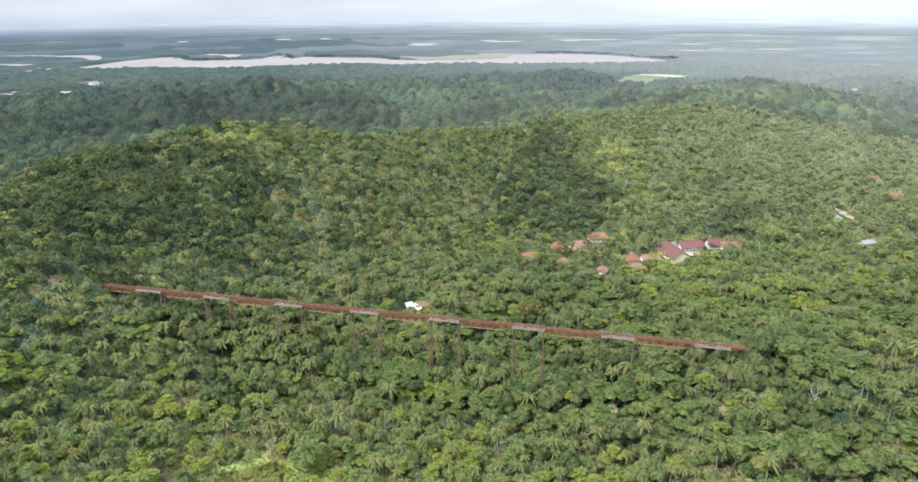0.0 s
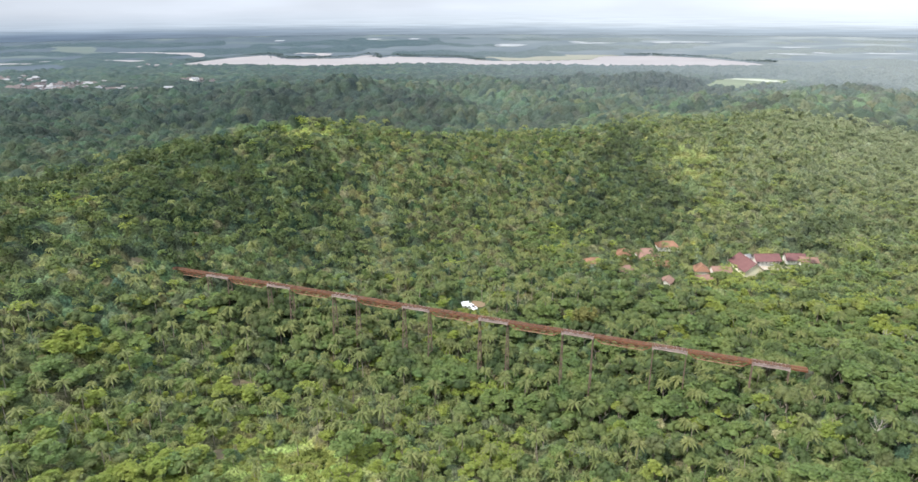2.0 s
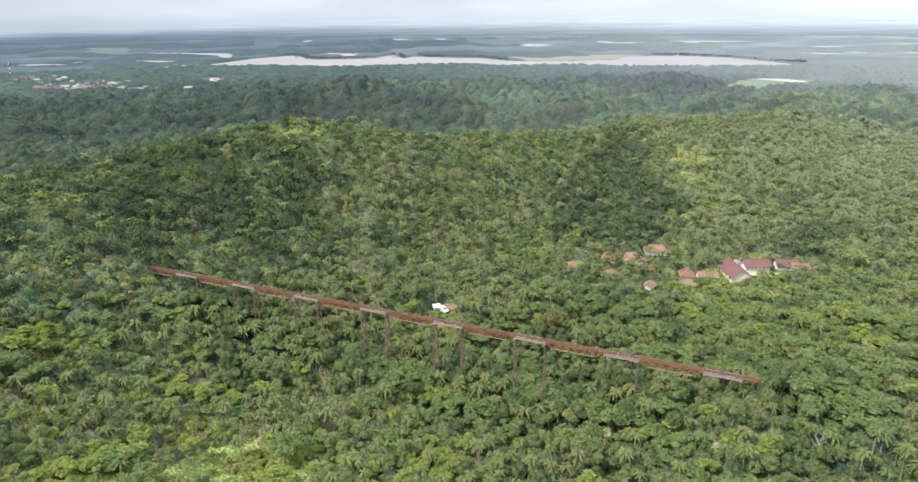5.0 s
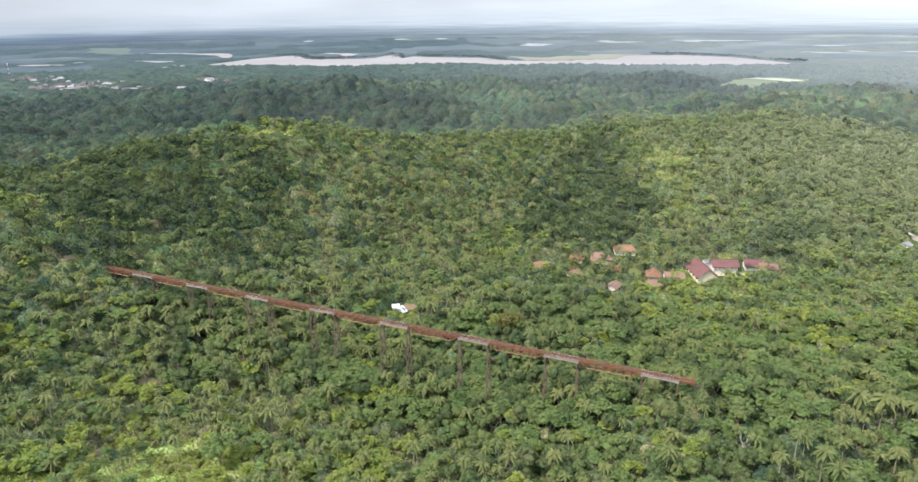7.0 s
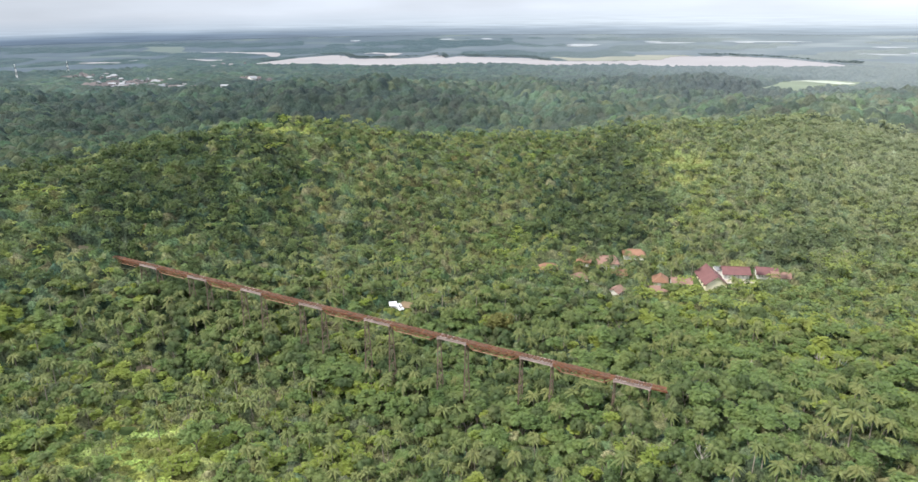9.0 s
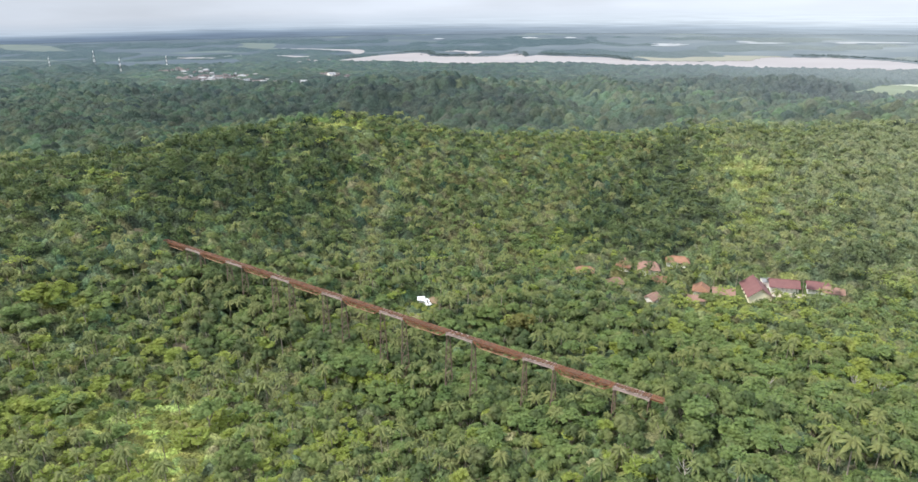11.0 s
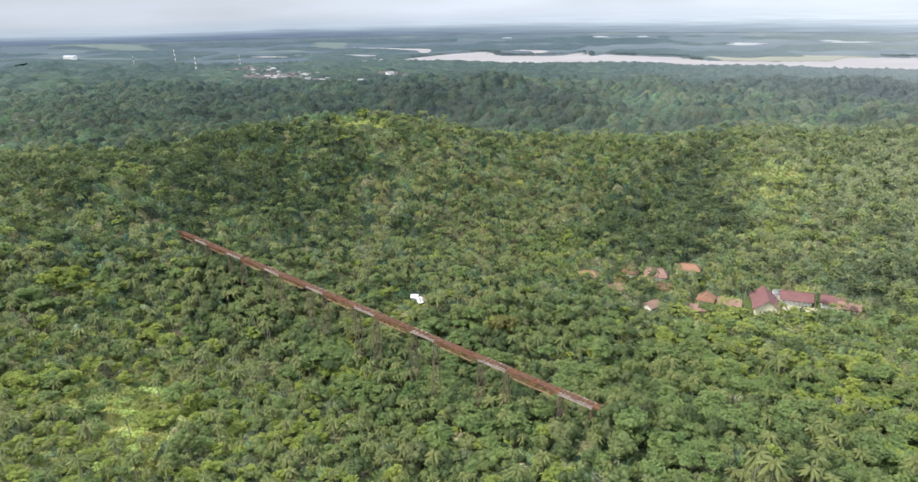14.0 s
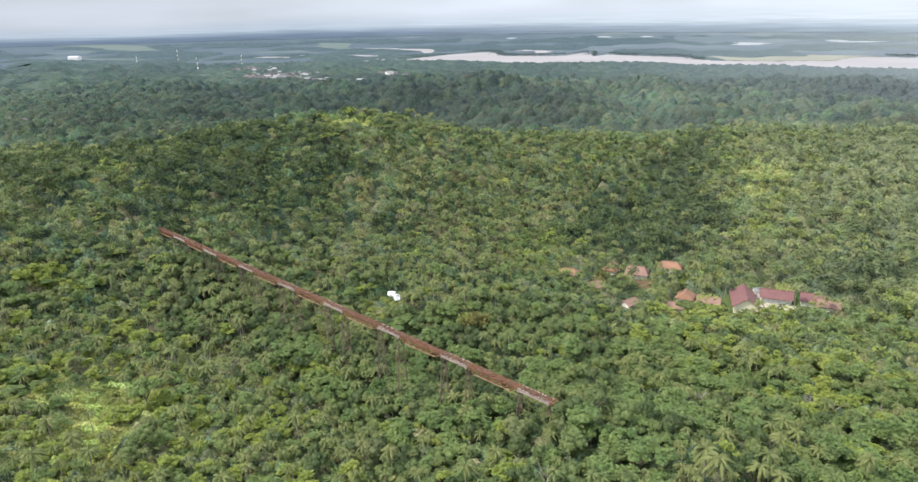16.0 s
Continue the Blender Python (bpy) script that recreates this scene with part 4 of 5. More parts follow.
# built-up places: centre x, y, spread x, y, number of houses
TOWN = [(-1150, 1565, 34, 26, 16), (-980, 1440, 40, 24, 12), (-850, 1310, 48, 28, 46), (-872, 1256, 36, 14, 24), (-800, 1236, 40, 14, 26), (-712, 1203, 34, 12, 20), (-664, 1206, 28, 10, 9), (-625, 1206, 12, 8, 3),
        (-508, 1145, 22, 8, 6), (-600, 1372, 30, 12, 10), (-1038, 1985, 24, 16, 6), (-1060, 2120, 40, 20, 5), (-644, 892, 10, 5, 2), (815, 1075, 34, 14, 12), (-1200, 1450, 90, 30, 8), (-480, 456, 20, 6, 3), (-584, 1212, 18, 14, 0), (-600, 1352, 34, 14, 0)]


def built_up(x, y):
    """How thickly a place is built over, 0 to 1."""
    d = np.zeros(np.shape(x))
    for a, b, s, u, _ in TOWN:
        d = np.maximum(d, np.exp(-0.5 * (((x - a) / s) ** 2 + ((y - b) / u) ** 2)))
    return np.clip(1.6 * d, 0, 1)


# leaf colours of the six kinds; light and shade painted on far woods
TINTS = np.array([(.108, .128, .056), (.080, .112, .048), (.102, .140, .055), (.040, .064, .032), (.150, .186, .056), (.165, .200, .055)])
# cloud shade and bright patches put into colour: x, y, reach, factor
FAR_TONE = [(270, 1230, 70, .65), (-250, 900, 150, .55), (-420, 680, 170, .62), (-560, 420, 160, .8), (-90, 880, 70, .6), (30, 1010, 90, 1.25), (-120, 1060, 60, 1.2), (250, 1000, 150, 1.1), (130, 900, 60, .65),
            (450, 850, 200, 1.1), (620, 900, 240, 1.1), (300, 720, 90, 1.1), (360, 1330, 70, .5), (300, 1110, 50, .6), (360, 1225, 50, .5), (395, 1265, 40, .5), (-700, 900, 160, .75), (-620, 1150, 120, .7), (-300, 1450, 250, .7), (150, 1450, 150, .65), (600, 1900, 300, .9), (-1300, 1300, 250, .8)]


def far_tone(x, y):
    t = np.ones(np.shape(x))
    for a, b, r, k in FAR_TONE:
        t = t * (1 + (k - 1) * np.exp(-0.5 * ((x - a) ** 2 + (y - b) ** 2) / r ** 2))
    # the sine swell paints the light and shade of hills into the tone
    return t ** 1.15 * (1 + 0.34 * np.sin(x * 0.031 + 2 * np.sin(y * 0.012)) * np.sin(y * 0.027 + 2 * np.sin(x * 0.009)))


def canopy(name, r0, r1, res, cell, reach, low, high, material, label, part_of=None, floor=0.0, shade=1.0, haze=0.0, rough=0.07, around=False, where=None, veil=1.0):
    """A closed leafy roof of many overlapping domes, one for each crown, each of its own leaf colour."""
    x0, x1 = 80 - r1, r1 + 80
    gx, gy = np.arange(x0, x1, res), np.arange(-r1 if around else 20, r1 + res, res)
    X, Y = np.meshgrid(gx, gy, indexing="ij")
    nx, ny = int((x1 - x0) / cell) + 4, int(r1 / cell) + 6
    jx, jy = rng.uniform(0.1, 0.9, (nx, ny)), rng.uniform(0.1, 0.9, (nx, ny))
    CX, CY = x0 + (np.arange(nx)[:, None] + jx) * cell, (np.arange(ny)[None] + jy) * cell
    kind = choose(CX.ravel(), CY.ravel()).reshape(nx, ny)
    for a, b, rr in SCRUB:
        kind[np.hypot(CX - a, (CY - b) * 1.3) < rr] = 5
    top, rad = rng.uniform(low, high, (nx, ny)), reach * rng.uniform(0.75, 1.3, (nx, ny))
    top = np.where(kind == 5, top * 0.5, np.where(kind == 4, top * 0.8, top))
    col = TINTS[kind] * shade * rng.uniform(*((0.6, 1.45) if haze else (0.7, 1.3)), (nx, ny, 1)) * np.where(kind == 5, 1.2, 1.0)[..., None]
    col = col * np.stack([rng.uniform(0.85, 1.25, (nx, ny)), np.ones((nx, ny)), rng.uniform(0.85, 1.3, (nx, ny))], -1)
    # far roofs get painted cloud tone and haze in their crown colour
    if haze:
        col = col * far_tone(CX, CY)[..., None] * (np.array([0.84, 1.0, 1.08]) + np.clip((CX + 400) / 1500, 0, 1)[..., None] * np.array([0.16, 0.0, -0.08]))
        e = np.clip((CX + 400) / 1500, 0, 1)[..., None]                 # distance haze painted in: bluish in the west, paler in the east
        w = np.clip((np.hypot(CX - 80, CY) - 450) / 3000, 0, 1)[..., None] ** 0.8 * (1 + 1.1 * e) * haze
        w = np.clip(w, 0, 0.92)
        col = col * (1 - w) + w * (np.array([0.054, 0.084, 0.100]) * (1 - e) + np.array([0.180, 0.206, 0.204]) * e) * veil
    ci, cj = ((X - x0) / cell).astype(int), (Y / cell).astype(int)
    h = np.zeros(X.shape)
    bi, bj = ci % nx, cj % ny
    for di in (-1, 0, 1):
        for dj in (-1, 0, 1):
            i, j = (ci + di) % nx, (cj + dj) % ny
            d = ((X - x0 - (ci + di + jx[i, j]) * cell) ** 2 + (Y - (cj + dj + jy[i, j]) * cell) ** 2) / rad[i, j] ** 2
            k = top[i, j] * np.sqrt(np.clip(1 - d, 0, 1)) ** 0.8
            w = k > h
            h, bi, bj = np.where(w, k, h), np.where(w, i, bi), np.where(w, j, bj)
    h = np.maximum(h, floor) + rough * high * rng.standard_normal(X.shape)
    st, off = bridge_gap(X, Y)
    h = np.where((off < 4) & (st > -14) & (st < 258), np.minimum(h, np.maximum(33.5 - land(X, Y), 0.2)), h)
    for a, b, rr in NO_TREES:
        h = h * np.clip((np.hypot(X - a, Y - b) - rr) / 4.0, 0, 1)
    for a, b, rr, q in LOW_FRONT:
        h = np.where((np.abs(X - a) < rr) & (Y < b) & (Y > b - q), np.minimum(h, 1.8), h)
    for line in (LAGOON, FIELDS):
        c, hw = along(line, X)
        h = h * np.clip((np.abs(Y - c) - hw) / (2.5 * res), 0, 1)
    h = h * (1 - 0.85 * built_up(X, Y))
    h = h * (np.clip((np.hypot(X - 80, Y - 10) - r0) / max(7.0, 3 * res), 0, 1) if r0 else 1)
    if where:
        h = h * np.clip(where(X, Y) / 0.6, 0, 1)
        for line in OPEN:
            c, hw = along(line, X)
            h = h * np.clip((np.abs(Y - c) - hw) / 60, 0, 1)
    if part_of:
        h = h * np.clip((past_crest(X, Y) + 14) / 14.0, 0, 1)
    P = np.stack([X, Y, land(X, Y) + h - 0.9], -1).reshape(-1, 3)
    n = len(gy)
    i, j = np.meshgrid(np.arange(len(gx) - 1), np.arange(n - 1), indexing="ij")
    q = np.stack([i * n + j, (i + 1) * n + j, (i + 1) * n + j + 1, i * n + j + 1], -1).reshape(-1, 4)
    c = P[q].mean(1)
    r = np.hypot(c[:, 0] - 80, c[:, 1] - 10)
    inside = in_fan(c[:, 0], c[:, 1], 5) & (r > 96)
    keep = (r >= r0) & (r < r1) & (inside if not around else ~inside)
    if part_of is not None:
        keep &= behind(c[:, 0], c[:, 1] + 16) if part_of else ~behind(c[:, 0], c[:, 1] - 16)
    if where:
        keep &= where(c[:, 0], c[:, 1]) > 0
    q = q[keep]
    used, inv = np.unique(q, return_inverse=True)
    me = mesh_of(name, P[used], inv.reshape(-1, 4), [material], True)
    tint = np.ones((len(used), 4), np.float32)
    tint[:, :3] = col[bi, bj].reshape(-1, 3)[used]
    me.attributes.new("leaf", "FLOAT_COLOR", "POINT").data.foreach_set("color", tint.ravel())
    tagged(new(name, me), label, "forest", kind="stuff")


def plant_scrub():
    """Close low scrub in the sunlit clearings."""
    for cx, cy, r in SCRUB:
        x, y = np.meshgrid(np.arange(cx - r, cx + r, 2.5), np.arange(cy - r, cy + r, 2.5))
        x, y = (x + rng.uniform(-1.3, 1.3, x.shape)).ravel(), (y + rng.uniform(-1.3, 1.3, y.shape)).ravel()
        w = np.hypot(x - cx, (y - cy) * 1.3) < r * rng.uniform(0.6, 1.05, len(x))
        x, y = x[w], y[w]
        v, m = (NEAR if cy < 345 else MID)["shrub"]
        scatter("scrub", v, m, x, y, land(x, y) - 0.2, rng.uniform(0.5, 0.95, len(x)), "dense sunlit yellow-green scrub")


plant_near()
plant_scrub()
plant_mid()
x = rng.uniform(-1050, 1000, 1500)
y = np.sum(along(LAGOON, np.clip(x, -995, 910)), 0) + rng.uniform(0, 90, 1500)
w = (x < 10) | (x > 570)
x, y = x[w], y[w]
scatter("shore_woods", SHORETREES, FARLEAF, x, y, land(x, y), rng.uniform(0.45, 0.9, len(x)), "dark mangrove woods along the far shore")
# wooded spits and the near shore's ragged edge: centre x, y, spread x, y
for cx, cy, sx, sy, k in ((-690, 2500, 34, 14, 60), (-640, 2530, 20, 16, 30), (-420, 2600, 14, 30, 36), (-25, 2440, 16, 20, 30), (-60, 2090, 26, 12, 34), (60, 2040, 30, 12, 30), (-190, 2140, 40, 14, 40), (250, 2080, 60, 10, 40), (560, 2040, 80, 12, 50)):
    x, y = rng.normal(cx, sx, k), rng.normal(cy, sy, k)
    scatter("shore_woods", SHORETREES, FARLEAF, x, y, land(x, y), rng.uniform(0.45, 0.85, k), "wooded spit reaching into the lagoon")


def belts(x, y):
    """Above 0 where woods stand between the fields of the far plain."""
    b = np.sin(x * 0.0051 + 2.2 * np.sin(y * 0.0031)) + np.sin(y * 0.0117 + 1.8 * np.sin(x * 0.0027)) + 0.7 * np.sin(x * 0.013 - y * 0.007) + 0.5 * np.sin(x * 0.031 + y * 0.011)
    return b - 0.1 - np.clip(x / 2500, -0.4, 0.9)


canopy("understory", 95, 375, 1.7, 4.2, 3.2, 3.6, 8.0, UNDERLEAF, "dense green understory below the trees", None, 1.5, 1.2)
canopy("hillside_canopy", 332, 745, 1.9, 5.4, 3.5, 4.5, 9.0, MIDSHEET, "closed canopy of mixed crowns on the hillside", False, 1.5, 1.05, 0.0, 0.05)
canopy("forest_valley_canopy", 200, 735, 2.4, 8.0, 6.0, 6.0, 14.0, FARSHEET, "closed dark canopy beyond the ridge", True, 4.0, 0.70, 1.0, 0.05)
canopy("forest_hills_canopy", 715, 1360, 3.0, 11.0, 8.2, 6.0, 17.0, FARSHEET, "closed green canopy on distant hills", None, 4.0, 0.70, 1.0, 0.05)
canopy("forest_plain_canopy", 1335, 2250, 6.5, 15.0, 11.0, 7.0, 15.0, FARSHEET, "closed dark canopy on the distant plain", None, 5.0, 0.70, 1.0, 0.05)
canopy("forest_belts", 2240, 3900, 14.0, 24.0, 18.0, 6.0, 10.0, FARSHEET, "tree belts and woods across the far plain, tinted with blue haze", None, 4.0, 0.70, 1.0, 0.04, False, belts, 0.95)
canopy("forest_surroundings", 0, 520, 6.0, 6.5, 4.6, 5.0, 10.0, MIDSHEET, "closed forest canopy below and behind the flight line", None, 3.0, 0.75, 0.0, 0.05, True)


# ---- the disused railway viaduct: truss spans between towers ----
DECK = 38.0
viaduct = tagged(new("railway_viaduct"), "long rusty disused steel railway viaduct on tall trestle towers above forest", "bridge")
viaduct.matrix_basis = pose(AX0[0], AX0[1], DECK, 0, 0, math.degrees(math.atan2(AXD[1], AXD[0])))


def beam(bm, p, q, w, h):
    """A straight member of section w by h from p to q."""
    p, q = Vector(p), Vector(q)
    d = (q - p)
    m = Matrix.Translation((p + q) / 2) @ d.to_track_quat("X", "Z").to_matrix().to_4x4() @ Matrix.Diagonal((d.length, w, h, 1))
    bmesh.ops.create_cube(bm, size=1, matrix=m)


def bm_mesh(name, members, material):
    bm = bmesh.new()
    for p, q, w, h in members:
        beam(bm, p, q, w, h)
    me = bpy.data.meshes.new(name)
    bm.to_mesh(me)
    bm.free()
    me.materials.append(material)
    return me


SPAN, TOWER, DEPTH, HALF, FIRST = 22.2, 12.8, 2.4, 1.15, 1.3
PAN = SPAN / 7
top_chord = bm_mesh("top_chord", [((0.1, 0, -0.25), (SPAN - 0.1, 0, -0.25), 0.34, 0.5)], RUST)
bottom_chord = bm_mesh("bottom_chord", [((PAN, 0, -DEPTH), (SPAN - PAN, 0, -DEPTH), 0.30, 0.26)], PALERUST)
end_post = bm_mesh("end_post", [((0.2, 0, -0.4), (PAN, 0, -DEPTH), 0.3, 0.32)], RUST)
post = bm_mesh("post", [((0, 0, -0.4), (0, 0, -DEPTH), 0.2, 0.24)], RUST)
diagonal = bm_mesh("diagonal", [((0, 0, -0.45), (PAN, 0, -DEPTH + 0.1), 0.2, 0.26)], RUST)
cross_frame = bm_mesh("cross_frame", [((0, -HALF, -0.4), (0, HALF, -DEPTH), 0.1, 0.1), ((0, HALF, -0.4), (0, -HALF, -DEPTH), 0.1, 0.1), ((0, -HALF, -DEPTH), (0, HALF, -DEPTH), 0.14, 0.14)], RUST)
rail_girder = bm_mesh("stringer", [((0.1, 0, -0.12), (SPAN - 0.1, 0, -0.12), 0.2, 0.24)], RUST)


def sleeper_mesh(length, seed, lost=0.24):
    """Uneven old sleepers, some lost, some slipped aside, with two worn rails."""
    g = random.Random(seed)
    out = []
    s = 0.35
    while s < length - 0.2:
        if g.random() > lost:
            e = g.uniform(-0.16, 0.16)
            out.append(((s, -1.38 + e, 0.1), (s + g.uniform(-.12, .12), g.uniform(1.1, 1.45) + e, 0.1 + g.uniform(-.04, .1)), g.uniform(0.22, 0.36), 0.18))
        s += 0.52
    return bm_mesh("sleepers", out, TIMBER)


sleepers = [sleeper_mesh(SPAN, i) for i in range(3)]


def truss_span(at, which):
    t = new("truss_span")
    t.parent = viaduct
    t.matrix_basis = pose(at, 0, 0)
    tagged(t, "rusty trapezoid deck truss")
    for y in (-HALF, HALF):
        piece("top_chord", top_chord, t, pose(0, y, 0))
        piece("bottom_chord", bottom_chord, t, pose(0, y, 0), "bottom chord with sunlight put into its paler colour")
        piece("end_post", end_post, t, pose(0, y, 0))
        piece("end_post", end_post, t, pose(SPAN, y, 0, 0, 0, 180))
        piece("rail_stringer", rail_girder, t, pose(0, y * 0.4, 0))
        piece("rail", rail, t, pose(0, y * 0.4, 0))
        for i in range(1, 7):
            piece("post", post, t, pose(i * PAN, y, 0))
        for i in (1, 2, 3):
            piece("diagonal", diagonal, t, pose(i * PAN, y, 0))
        for i in (6, 5, 4):
            piece("diagonal", diagonal, t, pose(i * PAN, y, 0, 0, 0, 180))
    for i in range(1, 7):
        piece("cross_frame", cross_frame, t, pose(i * PAN, 0, 0))
    piece("sleeper_deck", sleepers[which % 3], t, None, "old brown sleepers with gaps")["kind"] = "stuff"


side_girder = bm_mesh("side_girder", [((0.05, 0, -0.5), (TOWER - 0.05, 0, -0.5), 0.10, 0.98), ((0, 0, -0.04), (TOWER, 0, -0.04), 0.5, 0.08), ((0, 0, -1.02), (TOWER, 0, -1.02), 0.42, 0.08)] + [((x, 0, -0.07), (x, 0, -0.98), 0.3, 0.1) for x in (0.3, 2.3, 4.3, 6.4, 8.5, 10.5, 12.5)], GREY)
tower_sleepers = [sleeper_mesh(TOWER, 40 + i, 0.3) for i in range(3)]
rail = bm_mesh("rail", [((0, 0, 0.22), (SPAN, 0, 0.22), 0.10, 0.12)], RUST)
tower_rail = bm_mesh("rail", [((0, 0, 0.22), (TOWER, 0, 0.22), 0.10, 0.12)], RUST)


def tower_span(at):
    t = new("tower_span")
    t.parent = viaduct
    t.matrix_basis = pose(at, 0, 0)
    tagged(t, "pale weathered plate girder span")
    for y in (-1.2, 1.2):
        piece("side_girder", side_girder, t, pose(0, y, 0))
        piece("rail", tower_rail, t, pose(0, y * 0.44, 0))
    piece("sleeper_deck", tower_sleepers[int(at) % 3], t, None, "brown sleepers")["kind"] = "stuff"


def bent(at):
    """One trestle bent: two splayed legs, struts and crossed bracing on stone footings."""
    p = AX0 + AXD * at
    hgt = DECK - 1.15 - float(land(p[0], p[1])) + 0.3
    t = new("trestle_bent")
    t.parent = viaduct
    t.matrix_basis = pose(at, 0, -1.15)
    tagged(t, "tall rusty lattice trestle bent")
    foot = 1.1 + 0.06 * hgt
    for s in (-1, 1):
        me = bm_mesh("leg", [((0, s * 1.1, 0), (0, s * foot, -hgt), 0.28, 0.2), ((0.14, s * 1.1, 0), (0.14, s * foot, -hgt), 0.05, 0.32), ((-0.14, s * 1.1, 0), (-0.14, s * foot, -hgt), 0.05, 0.32)], DARKRUST)
        piece("leg", me, t)
        bm = bmesh.new()
        bmesh.ops.create_cube(bm, size=1, matrix=pose(0, s * foot, -hgt + 0.2) @ Matrix.Diagonal((1.8, 1.8, 1.4, 1)))
        bmesh.ops.bevel(bm, geom=bm.edges[:], offset=0.12, segments=1, affect="EDGES")
        part("footing", bm, MASONRY, t, "stone footing")
    piece("cap", bm_mesh("cap", [((0, -1.6, 0), (0, 1.6, 0), 0.6, 0.4)], GREY), t, None, "pale cap beam")
    n = max(1, round(hgt / 6.0))
    for i in range(n):
        a, b = i / n, (i + 1) / n
        ya, yb = 1.1 + (foot - 1.1) * a, 1.1 + (foot - 1.1) * b
        piece("brace", bm_mesh("brace", [((0.1, -ya, -hgt * a), (0.1, yb, -hgt * b), 0.14, 0.16)], DARKRUST), t)
        piece("brace", bm_mesh("brace", [((-0.1, ya, -hgt * a), (-0.1, -yb, -hgt * b), 0.14, 0.16)], DARKRUST), t)
        piece("strut", bm_mesh("strut", [((0, -yb, -hgt * b), (0, yb, -hgt * b), 0.2, 0.22)], DARKRUST), t)


truss_span(FIRST - SPAN, 0)
for k in range(8):
    tower_span(FIRST + 35.0 * k)
    bent(FIRST + 35.0 * k + 0.35)
    bent(FIRST + 35.0 * k + TOWER - 0.35)
    if k < 7:
        truss_span(FIRST + 35.0 * k + TOWER, k + 1)
piece("approach_deck", bm_mesh("approach_deck", [((259.2, y, -0.3), (264.6, y, -0.3), 0.4, 0.6) for y in (-1.1, 1.1)] + [((259.5 + 0.6 * i, -1.5, 0.08), (259.5 + 0.6 * i, 1.5, 0.08), 0.3, 0.16) for i in range(9)], RUST), viaduct, None, "rusty girder onto the bank")


def abutment(at, flip):
    p = AX0 + AXD * at
    h = DECK - float(land(p[0], p[1])) + 4
    bm = bmesh.new()
    bmesh.ops.create_cube(bm, size=1, matrix=pose(0, 0, -h / 2) @ Matrix.Diagonal((2.4, 2.9, h, 1)))
    bmesh.ops.bevel(bm, geom=bm.edges[:], offset=0.15, segments=1, affect="EDGES")
    bmesh.ops.create_cube(bm, size=1, matrix=pose(0, 0, 0.2) @ Matrix.Diagonal((2.7, 3.2, 0.5, 1)))
    ob = part("abutment", bm, MOSSY, None)
    ob.matrix_basis = viaduct.matrix_basis @ pose(at + flip * 0.6, 0, -3.6 if flip < 0 else -1.3)
    tagged(ob, "old stone abutment carrying the end of the viaduct", "abutment", kind="structure")


abutment(FIRST - SPAN, -1)
abutment(264.8, 1)


# ---- houses ----
def prism_roof(length, width, rise, over, thick=0.18, hip=0.0):
    """A pitched roof with thickness and eaves; hip shortens the ridge at both ends."""
    a, b = length / 2 + over, width / 2 + over
    drop = rise * over / (width / 2)
    bm = bmesh.new()
    lo = [bm.verts.new(p) for p in ((-a, -b, -drop), (a, -b, -drop), (a, b, -drop), (-a, b, -drop))]
    r = a - hip
    up = [bm.verts.new((-r, 0, rise)), bm.verts.new((r, 0, rise))]
    faces = [(lo[0], lo[1], up[1], up[0]), (lo[2], lo[3], up[0], up[1])]
    if hip:
        faces += [(lo[1], lo[2], up[1]), (lo[3], lo[0], up[0])]
    fs = [bm.faces.new(f) for f in faces]
    bmesh.ops.recalc_face_normals(bm, faces=fs)
    ext = bmesh.ops.extrude_face_region(bm, geom=fs)
    bmesh.ops.translate(bm, vec=(0, 0, thick), verts=[v for v in ext["geom"] if isinstance(v, bmesh.types.BMVert)])
    beam(bm, (-r, 0, rise + thick), (r, 0, rise + thick), 0.4, 0.22)
    bmesh.ops.recalc_face_normals(bm, faces=bm.faces)
    return bm


def wall_block(length, width, height, rise, gable=True, deep=1.5):
    bm = bmesh.new()
    a, b = length / 2, width / 2
    ring = [(-b, -deep), (b, -deep), (b, height), (0, height + (rise if gable else 0)), (-b, height)]
    u = [bm.verts.new((-a, y, z)) for y, z in ring]
    w = [bm.verts.new((a, y, z)) for y, z in ring]
    bm.faces.new(u)
    bm.faces.new(w[::-1])
    for i in range(5):
        bm.faces.new((u[i], w[i], w[(i + 1) % 5], u[(i + 1) % 5]))
    bmesh.ops.recalc_face_normals(bm, faces=bm.faces)
    return bm


